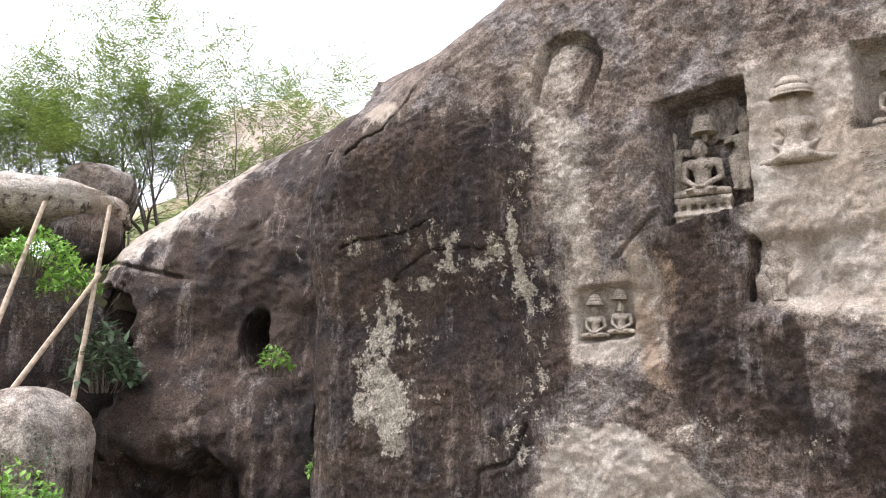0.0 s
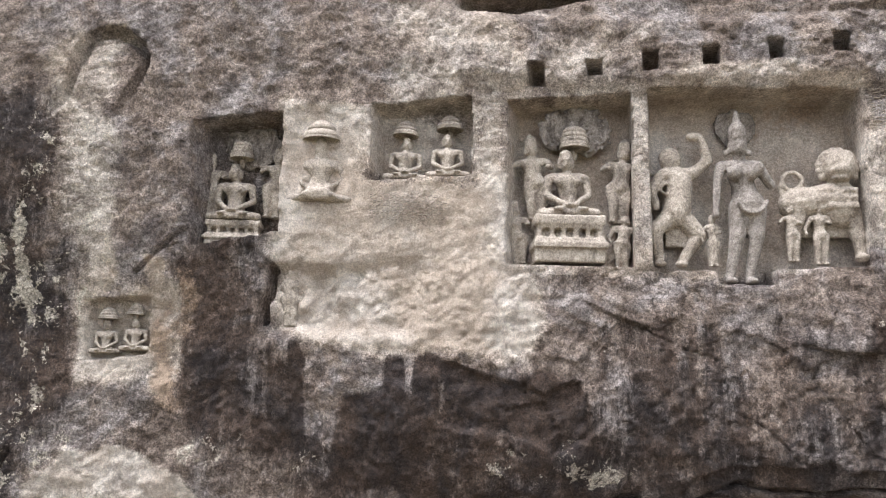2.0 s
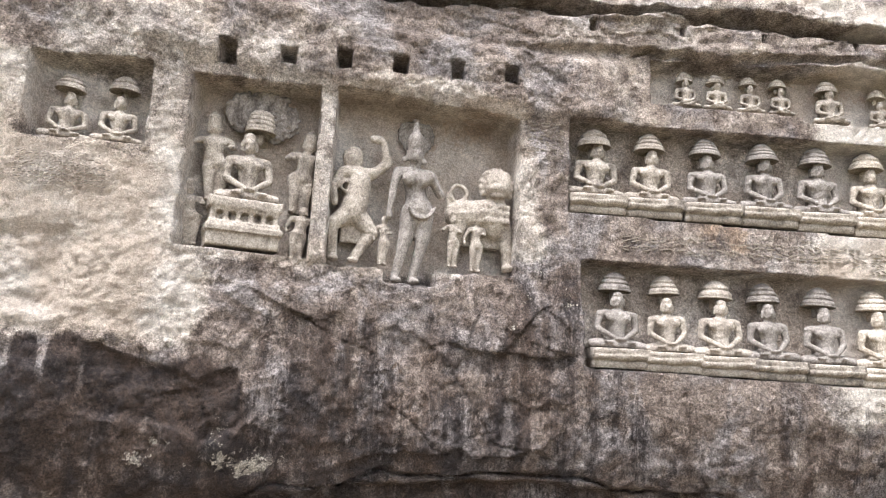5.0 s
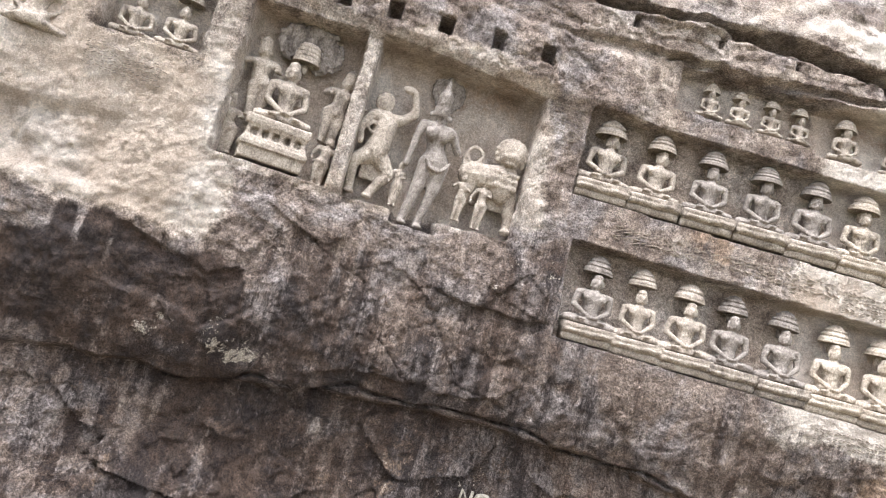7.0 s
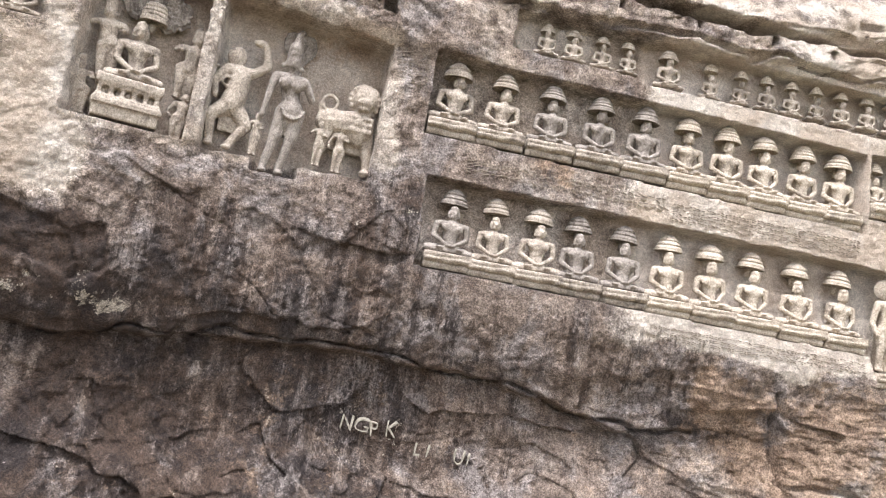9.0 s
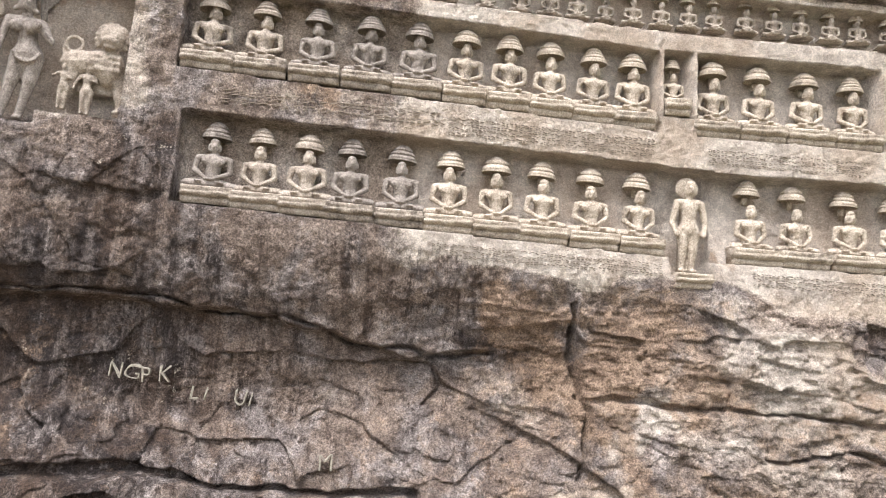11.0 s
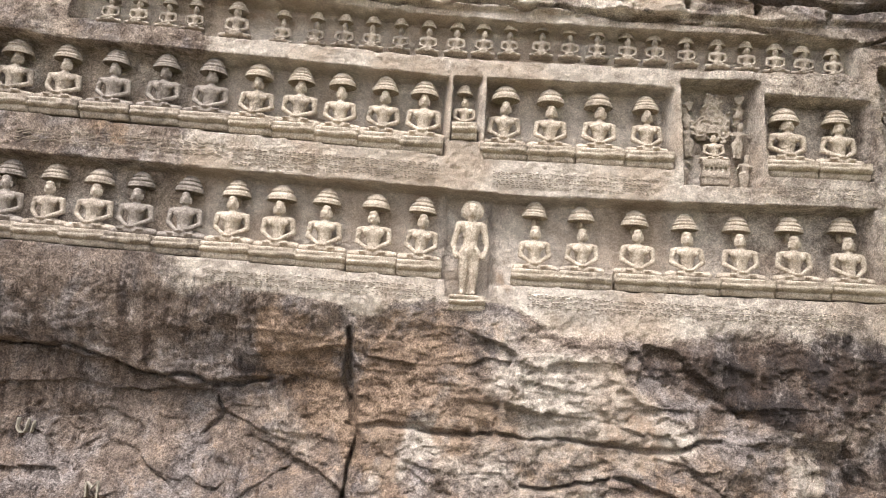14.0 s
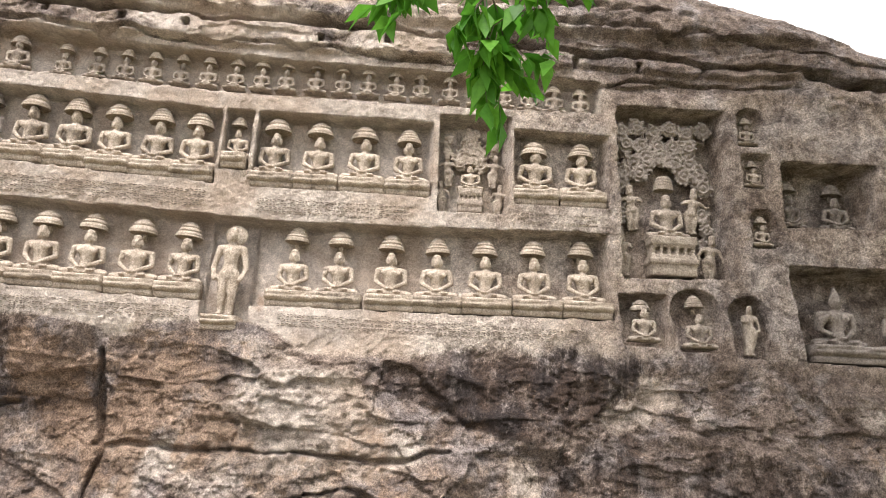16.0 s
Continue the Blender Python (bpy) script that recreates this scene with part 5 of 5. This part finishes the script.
# ---- the ground and the hill ----
def hill(x, y):
    """Height of the ground: a path that sinks gently along the cliff, and a slope up on the far side."""
    x, y = np.asarray(x, float), np.asarray(y, float)
    z = 0.0 - 0.075 * np.clip(x, 0, 20) - 1.3 * smooth(1.5, 4.0, y) * smooth(-1, -5, x) - 2.0 * smooth(1.8, 4.6, y) * smooth(-6, -2, x)
    west = np.clip(-x - 7.5, 0, 60)
    z = z + 4.6 * smooth(0.5, 6.0, west) * smooth(-14, 0, y) + 0.14 * np.clip(west - 5, 0, 14) * smooth(-14, 0, y)
    z = z + 5.0 * smooth(6.5, 16, y)
    far = np.hypot(x, y)
    z = z * (1 - 0.7 * smooth(40, 90, far)) - 3.0 * smooth(45, 120, far)
    return z + 0.05 * rough(x * 0.8, y * 0.8, 61, 3)


def ground_material():
    n = Nodes("dry_soil")
    big, mid, fine = n.noise(0.25, 5), n.noise(2.5, 6), n.noise(25, 5, 0.7)
    c = n.mix(n.range(mid, 0.35, 0.65), (0.23, 0.165, 0.11), (0.34, 0.26, 0.18))
    c = n.mix(n.range(n.math("ADD", big, n.math("MULTIPLY", mid, 0.3)), 0.55, 0.75), c, (0.11, 0.13, 0.045))
    c = n.mix(n.range(fine, 0.4, 0.8, 0.0, 0.5), c, (0.1, 0.075, 0.05))
    return n.done(c, 0.97, n.bump(fine, 0.6, 0.02, n.bump(mid, 0.5, 0.06)))


gu = np.concatenate((-np.geomspace(260, 24, 20), np.arange(-22, 24, 0.35), np.geomspace(25, 260, 20)))
gx, gy = np.meshgrid(gu, gu)
ground = sheet("ground", gx, gy, hill(gx, gy), ground_material())
tagged(ground, "dry brown soil with patches of green weeds", "ground", kind="structure")


# ---- the rounded grey rock beyond the cliff's end, with its hollows ----
OUTCROP_X = (-5.9, -6.7, -7.6, -8.6, -9.5, -10.2, -11.2)
OUTCROP_Y = (6.2, 5.5, 5.15, 4.45, 3.55, 2.85, 3.2)


def build_outcrop():
    s, v = np.meshgrid(np.linspace(0, 6, 360), np.linspace(-1.2, 7.0, 330))
    k = np.arange(7.0)
    px, py = soft_interp(s, k, OUTCROP_X, 0.35), soft_interp(s, k, OUTCROP_Y, 0.35)
    tx, ty = np.gradient(px, axis=1), np.gradient(py, axis=1)
    ln = np.hypot(tx, ty)
    nx, ny = -ty / ln, tx / ln
    top = soft_interp(s, (0, 1, 2, 3, 4, 4.6, 5.2, 6), (6.2, 6.0, 5.5, 4.6, 3.7, 3.3, 2.8, 2.2), 0.3)
    over = np.maximum(v - top + 1.2, 0)
    d = 0.28 * over ** 2 + 0.22 * np.clip(v - 1.0, 0, 9) + 0.16 * rough(s * 1.4, v * 0.9, 71, 3) + 0.05 * rough(s * 4, v * 3, 73, 4) + 0.02 * rough(s * 12, v * 10, 75, 3)
    d -= 0.5 * smooth(2.2, 0.6, v) * smooth(1.5, 3.0, s) * 0.8
    wob = 0.32 * rough(s * 2.3, v * 1.6, 77, 4)
    cave = lambda cs, cz, rs, rz, depth, soft=0.3: depth * (1 - smooth(1 - soft, 1 + soft * 0.4, np.hypot((s - cs) / rs, (v - cz) / rz) + wob))
    d += cave(4.36, 2.0, 0.42, 0.8, 1.6) + cave(2.72, 2.1, 0.17, 0.42, 1.0) + cave(1.85, 1.3, 0.1, 0.45, 0.9)
    d += cave(3.3, 0.05, 0.6, 0.8, 1.1, 0.6)
    d += 0.1 * np.exp(-((v - 3.05 - 0.25 * (s - 4)) / 0.03) ** 2) * smooth(3.2, 3.8, s)
    z = v - 0.3 * np.maximum(v - top, 0) ** 1.2
    x, y = px - nx * d, py - ny * d
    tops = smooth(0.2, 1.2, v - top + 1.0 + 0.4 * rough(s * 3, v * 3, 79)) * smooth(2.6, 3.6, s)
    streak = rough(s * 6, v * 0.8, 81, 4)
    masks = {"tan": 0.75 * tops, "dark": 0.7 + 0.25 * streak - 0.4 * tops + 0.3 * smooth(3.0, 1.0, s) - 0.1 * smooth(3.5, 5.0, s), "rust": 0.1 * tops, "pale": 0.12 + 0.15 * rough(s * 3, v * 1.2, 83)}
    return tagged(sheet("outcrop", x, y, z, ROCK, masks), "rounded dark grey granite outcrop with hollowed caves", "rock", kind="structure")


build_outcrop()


def boulder(x, y, z, size, seed, label, tan=0.7, dark=0.1):
    th, ph = np.meshgrid(np.linspace(0, 2 * math.pi, 72), np.linspace(-math.pi / 2, math.pi / 2, 40))
    ux, uy, uz = np.cos(ph) * np.cos(th), np.cos(ph) * np.sin(th), np.sin(ph)
    wave = 1 + 0.035 * rough(th * 5, ph * 7, 87, 4) * np.cos(ph) + 0.14 * np.sin(2.1 * ux + seed) * np.cos(1.7 * uy + 2 * seed) + 0.1 * rough(ux * 1.7 + uz + 9 + seed, uy * 1.7 + 9 + uz, 85, 3) * np.cos(ph)
    sq = lambda a: np.sign(a) * np.abs(a) ** 0.85
    # the dark mask is raised over the boulder's lower half
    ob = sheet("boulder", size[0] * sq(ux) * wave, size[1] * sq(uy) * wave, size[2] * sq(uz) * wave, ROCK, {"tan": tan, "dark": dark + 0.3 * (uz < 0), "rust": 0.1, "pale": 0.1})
    ob.location = (x, y, z)
    ob.rotation_euler = (0, 0, seed * 1.3)
    return tagged(ob, label, "boulder")


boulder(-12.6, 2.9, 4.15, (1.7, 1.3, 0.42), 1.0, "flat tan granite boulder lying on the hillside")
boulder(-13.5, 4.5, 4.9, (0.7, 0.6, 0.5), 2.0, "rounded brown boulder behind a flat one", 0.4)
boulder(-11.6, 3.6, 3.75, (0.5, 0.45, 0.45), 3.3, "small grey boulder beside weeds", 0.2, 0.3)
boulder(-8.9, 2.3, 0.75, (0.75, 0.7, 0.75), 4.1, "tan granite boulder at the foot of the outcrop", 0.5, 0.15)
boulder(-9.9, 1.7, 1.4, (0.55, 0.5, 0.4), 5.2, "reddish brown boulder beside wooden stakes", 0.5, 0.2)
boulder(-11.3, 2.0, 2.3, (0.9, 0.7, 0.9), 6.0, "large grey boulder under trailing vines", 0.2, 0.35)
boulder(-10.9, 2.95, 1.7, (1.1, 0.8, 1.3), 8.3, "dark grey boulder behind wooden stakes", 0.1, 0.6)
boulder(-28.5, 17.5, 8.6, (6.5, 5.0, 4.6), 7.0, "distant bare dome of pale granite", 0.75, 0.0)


# ---- plants ----
def leaf_material(name, a, b, through_light=0.35):
    n = Nodes(name)
    c = n.mix(n.t.nodes.new("ShaderNodeNewGeometry").outputs["Random Per Island"], a, b)
    c = n.mix(n.range(n.noise(40, 3), 0.3, 0.8, 0.0, 0.4), c, tuple(0.6 * v for v in a))
    n.bsdf.inputs["Transmission Weight"].default_value = 0.0
    mat = n.done(c, 0.5)
    tr = n.t.nodes.new("ShaderNodeBsdfTranslucent")
    mixs = n.t.nodes.new("ShaderNodeMixShader")
    mixs.inputs[0].default_value = through_light
    n.t.links.new(c, tr.inputs["Color"])
    n.t.links.new(n.bsdf.outputs[0], mixs.inputs[1])
    n.t.links.new(tr.outputs[0], mixs.inputs[2])
    n.t.links.new(mixs.outputs[0], n.t.nodes["Material Output"].inputs["Surface"])
    return mat


FERNY = leaf_material("feathery_leaves", (0.11, 0.17, 0.04), (0.29, 0.36, 0.09))
WEED = leaf_material("weed_leaves", (0.1, 0.22, 0.035), (0.28, 0.45, 0.09))
BROAD = leaf_material("broad_leaves", (0.055, 0.2, 0.02), (0.13, 0.36, 0.035), 0.5)
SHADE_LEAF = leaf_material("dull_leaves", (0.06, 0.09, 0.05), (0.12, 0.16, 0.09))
BARK = plain("grey_bark", (0.13, 0.105, 0.085), 0.95, 0.35, 20.0)
STAKE = plain("weathered_wood", (0.42, 0.33, 0.25), 0.85, 0.3, 15.0)


class Quick:
    """Collects points and faces and makes one mesh of them."""

    def __init__(self):
        self.v, self.f = [], []

    def leaf(self, p, d, up, ln, w, fold=0.15):
        side = d.cross(up)
        side = side.normalized() if side.length > 1e-4 else Vector((1, 0, 0))
        nrm = side.cross(d).normalized()
        i = len(self.v)
        self.v += [p, p + d * ln * 0.4 + side * w / 2 + nrm * w * fold, p + d * ln * 0.45, p + d * ln * 0.4 - side * w / 2 + nrm * w * fold, p + d * ln - nrm * w * 0.2]
        self.f += [(i, i + 1, i + 2), (i, i + 2, i + 3), (i + 1, i + 4, i + 2), (i + 2, i + 4, i + 3)]

    def tube(self, p, q, r0, r1, n=5):
        d = (q - p).normalized()
        a = d.orthogonal().normalized()
        b = d.cross(a)
        i = len(self.v)
        for c, r in ((p, r0), (q, r1)):
            self.v += [c + (a * math.cos(6.2832 * k / n) + b * math.sin(6.2832 * k / n)) * r for k in range(n)]
        self.f += [(i + k, i + (k + 1) % n, i + n + (k + 1) % n, i + n + k) for k in range(n)]

    def make(self, name, material, parent=None, label=""):
        me = bpy.data.meshes.new(name)
        me.from_pydata(self.v, [], self.f)
        me.materials.append(material)
        me.polygons.foreach_set("use_smooth", [True] * len(me.polygons))
        ob = new(name, me)
        ob.parent = parent
        return tagged(ob, label)


def thorn_tree(x, y, h, spread, seed, label, leafy=1.0):
    """An open, many-stemmed acacia: bare branching stems with feathery sprays."""
    r = random.Random(seed)
    base = Vector((x, y, float(hill(x, y)) - 0.1))
    ob = new("thorn_tree")
    ob.location = base
    wood, green = Quick(), Quick()

    def grow(p, d, ln, rad, depth):
        steps = 3
        for _ in range(steps):
            q = p + d * ln / steps
            wood.tube(p, q, rad, rad * 0.85, 5 if rad > 0.02 else 3)
            if depth >= 2 and r.random() < 0.7 * leafy:
                for _ in range(1):
                    spray(p.lerp(q, r.random()), (d + Vector((r.gauss(0, 0.7), r.gauss(0, 0.7), r.gauss(0.1, 0.4)))).normalized())
            p, rad = q, rad * 0.85
            d = (d + Vector((r.gauss(0, 0.14), r.gauss(0, 0.14), r.gauss(0.0, 0.1)))).normalized()
        if depth < 4:
            for _ in range(3 if depth else 3):
                e = (d + Vector((r.gauss(0, 0.45), r.gauss(0, 0.45), r.gauss(0.05, 0.3)))).normalized()
                grow(p, e, ln * r.uniform(0.6, 0.85), rad * 0.62, depth + 1)

    def spray(p, d):
        ln = r.uniform(0.2, 0.45) * spread
        side = d.cross(Vector((0, 0, 1)))
        side = side.normalized() if side.length > 0.01 else Vector((1, 0, 0))
        for k in range(5):
            a = p + d * ln * k / 5 + Vector((0, 0, -0.05 * (k / 5) ** 2))
            for sgn in (-1, 1):
                green.leaf(a, (side * sgn + d * 0.5 + Vector((0, 0, r.gauss(0, 0.15)))).normalized(), Vector((0, 0, 1)), 0.075 * spread, 0.026 * spread)

    stems = 8
    for i in range(stems):
        a = i / stems * 6.283 + r.random()
        grow(Vector((0.15 * math.cos(a), 0.15 * math.sin(a), 0)), Vector((0.55 * math.cos(a) * spread, 0.55 * math.sin(a) * spread, 1)).normalized(), h * 0.34, 0.05, 0)
    wood.make("trunk", BARK, ob)
    green.make("crown", FERNY, ob)
    return tagged(ob, label, "tree")


def weeds(x, y, z, rx, ry, rz, count, seed, label, name="bush", material=None, size=0.09, stems=True):
    """A low leafy clump with thin stems."""
    r = random.Random(seed)
    ob = new(name)
    ob.location = (x, y, z)
    green, wood = Quick(), Quick()
    for i in range(count):
        a, b = r.random() * 6.283, r.random() ** 0.5
        lump = 0.65 + 0.35 * math.sin(a * 3 + seed) * math.cos(a * 2)
        p = Vector((rx * b * math.cos(a), ry * b * math.sin(a), rz * (1 - b * b) ** 0.5 * lump * r.random() ** 0.4))
        d = Vector((r.gauss(0, 1), r.gauss(0, 1), r.gauss(0.2, 0.6))).normalized()
        green.leaf(p, d, Vector((0, 0, 1)), size * r.uniform(0.6, 1.3), size * r.uniform(0.35, 0.6))
        if stems and i % 18 == 0:
            wood.tube(Vector((p.x * 0.5, p.y * 0.5, -0.1)), p + d * 0.05, 0.008, 0.003, 3)
    green.make("leaves", material or WEED, ob)
    if stems:
        wood.make("stem", BARK, ob)
    return tagged(ob, label, "plant" if name != "bush" else "bush")


thorn_tree(-14.6, 6.6, 6.2, 1.35, 11, "many-stemmed thorn tree with feathery green leaves on the hill")
thorn_tree(-16.2, 5.0, 4.5, 1.2, 12, "low dense thorn tree with yellow-green leaves", 1.4)
thorn_tree(-17.8, 6.6, 4.8, 1.3, 13, "thorn tree with dark stems behind others", 1.3)
thorn_tree(-14.9, 9.4, 1.8, 1.2, 14, "small thorn tree beside bare granite", 1.3)
thorn_tree(-15.4, 3.4, 3.3, 1.2, 15, "leaning thorn tree with yellow-green leaves beside boulders", 1.3)
for i, (x, y, rx, ry, rz, c) in enumerate(((-12.8, 5.6, 1.5, 1.2, 0.6, 1700), (-14.0, 7.6, 1.6, 1.4, 0.6, 1500), (-11.9, 2.3, 0.6, 0.5, 0.5, 700), (-15.5, 5.0, 1.6, 1.2, 0.8, 1200), (-14.8, 10.0, 1.8, 1.2, 0.8, 1200))):
    weeds(x, y, float(hill(x, y)) - 0.05, rx, ry, rz, c, 20 + i, "low bright green weeds growing on the hillside")
weeds(-7.0, 1.75, 0.05, 0.75, 0.6, 0.95, 2600, 31, "dense bright green bush at the foot of the rocks")
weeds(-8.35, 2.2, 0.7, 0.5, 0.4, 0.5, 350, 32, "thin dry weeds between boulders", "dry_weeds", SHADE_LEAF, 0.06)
weeds(-10.2, 2.6, 3.0, 0.75, 0.5, 0.55, 800, 33, "yellow-green vine trailing over rock", "vine", WEED, 0.1)
weeds(-9.6, 2.9, 2.6, 0.45, 0.35, 0.6, 500, 34, "green vine hanging round wooden stakes", "vine", WEED, 0.1)
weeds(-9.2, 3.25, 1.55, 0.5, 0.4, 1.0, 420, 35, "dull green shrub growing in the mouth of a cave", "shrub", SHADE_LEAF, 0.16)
weeds(-7.75, 4.7, 1.75, 0.22, 0.2, 0.35, 260, 36, "small pale weed in a rock crevice", "weed", WEED, 0.07)
weeds(-6.75, 4.75, 0.62, 0.2, 0.18, 0.35, 260, 37, "small green weed at the cliff's foot", "weed", WEED, 0.07)


def stake(p, q, r, label):
    bm = bmesh.new()
    p, q = Vector(p), Vector(q)
    turn = (q - p).to_track_quat("Z", "Y").to_matrix().to_4x4()
    bmesh.ops.create_cone(bm, cap_ends=True, segments=8, radius1=r, radius2=r * 0.75, depth=(q - p).length, matrix=Matrix.Translation((p + q) / 2) @ turn)
    for v in bm.verts:
        v.co += Vector((0.006 * math.sin(v.co.z * 9), 0.006 * math.cos(v.co.z * 7), 0))
    return tagged(part("wooden_stake", bm, STAKE, flat=True), label, "stake", "wooden stakes by the cave")


stake((-9.35, 1.9, 1.35), (-9.7, 2.55, 3.75), 0.035, "weathered wooden stake leaning among vines")
stake((-9.1, 2.15, 1.3), (-9.05, 3.05, 2.85), 0.035, "weathered wooden stake lying slantwise")
stake((-8.95, 2.85, 1.35), (-9.35, 3.2, 3.75), 0.035, "weathered wooden stake standing among vines")


# ---- the leafy twigs that hang into the way ----
def twig(tip, start, count, seed, label, size=0.1):
    r = random.Random(seed)
    tip, start = Vector(tip), Vector(start)
    ob = new("hanging_branch")
    ob.location = start
    end = tip - start
    wood, green = Quick(), Quick()
    shoots = [(Vector((0, 0, 0)), end)] + [(end * r.uniform(0.1, 0.7), end * r.uniform(0.5, 0.9) + Vector((r.gauss(0, 0.22), r.gauss(0, 0.12), r.gauss(-0.05, 0.12)))) for _ in range(6)]
    for a, b in shoots:
        last = a
        for k in range(1, 7):
            p = a.lerp(b, k / 6) + Vector((r.gauss(0, 0.012), r.gauss(0, 0.012), 0))
            wood.tube(last, p, 0.008 - 0.001 * k, 0.007 - 0.001 * k, 5)
            for _ in range(count):
                d = ((b - a).normalized() * 0.5 + Vector((r.gauss(0, 0.6), r.gauss(0, 0.6), r.gauss(-0.55, 0.35)))).normalized()
                green.leaf(p, d, Vector((r.gauss(0, 0.5), r.gauss(0, 0.5), 1)), size * r.uniform(0.7, 1.25), size * r.uniform(0.4, 0.58), 0.12)
            last = p
    wood.make("twig", BARK, ob)
    green.make("leaves", BROAD, ob)
    return tagged(ob, label, "branch")


twig((10.51, 0.67, 2.31), (10.37, 0.43, 3.15), 3, 51, "branch of broad bright green leaves hanging in front of the carvings", 0.165)
twig((10.78, 0.52, 2.52), (10.62, 0.43, 3.23), 2, 52, "branch of broad green leaves hanging beside another", 0.165)
twig((10.02, 0.6, 2.64), (10.2, 0.43, 3.23), 2, 53, "small green branch with a few yellowing leaves", 0.165)


# ---- two unseen trees, suggested by the twigs, added to shade the carvings' far end ----
def unseen_shade_tree(x, y, centre, radii, seed):
    r = random.Random(seed)
    base = Vector((x, y, float(hill(x, y)) - 0.15))
    ob = new("unseen_shade_tree")
    ob.location = base
    wood, green = Quick(), Quick()
    mid = Vector(centre) - base
    fork = Vector((mid.x * 0.25, mid.y * 0.25, mid.z * 0.5))
    last, rad = Vector((0, 0, 0)), 0.26
    for k in range(1, 6):
        p = fork * (k / 5) + Vector((r.gauss(0, 0.06), r.gauss(0, 0.06), 0))
        wood.tube(last, p, rad, rad * 0.9, 10)
        last, rad = p, rad * 0.9
    for _ in range(14):
        goal = mid + Vector([q * s for q, s in zip((r.uniform(-1, 1), r.uniform(-1, 1), r.uniform(-0.8, 0.6)), radii)]) * 0.7
        a, w = last, 0.11
        for k in range(1, 7):
            p = last.lerp(goal, k / 6) + Vector((r.gauss(0, 0.12), r.gauss(0, 0.12), 0.35 * math.sin(math.pi * k / 6)))
            wood.tube(a, p, w, w * 0.8, 6)
            a, w = p, w * 0.8
            if k > 2:
                for _ in range(4):
                    tip = p + Vector((r.gauss(0, 0.7), r.gauss(0, 0.7), r.gauss(0, 0.5)))
                    wood.tube(p, tip, w * 0.5, 0.008, 4)
                    for _ in range(34):
                        q = p.lerp(tip, r.uniform(0.3, 1.1)) + Vector((r.gauss(0, 0.18), r.gauss(0, 0.18), r.gauss(0, 0.15)))
                        d = Vector((r.gauss(0, 1), r.gauss(0, 1), r.gauss(-0.5, 0.5))).normalized()
                        green.leaf(q, d, Vector((0, 0, 1)), r.uniform(0.2, 0.3), r.uniform(0.1, 0.15))
    wood.make("trunk", BARK, ob)
    green.make("crown", BROAD, ob)
    return tagged(ob, "unseen spreading tree with broad green leaves, added to shade the cliff", "tree")


unseen_shade_tree(13.5, -4.5, (13.2, 1.8, 11.5), (2.6, 2.4, 1.8), 61)
unseen_shade_tree(17.0, -2.0, (16.4, -0.7, 5.6), (2.0, 1.8, 2.6), 62)
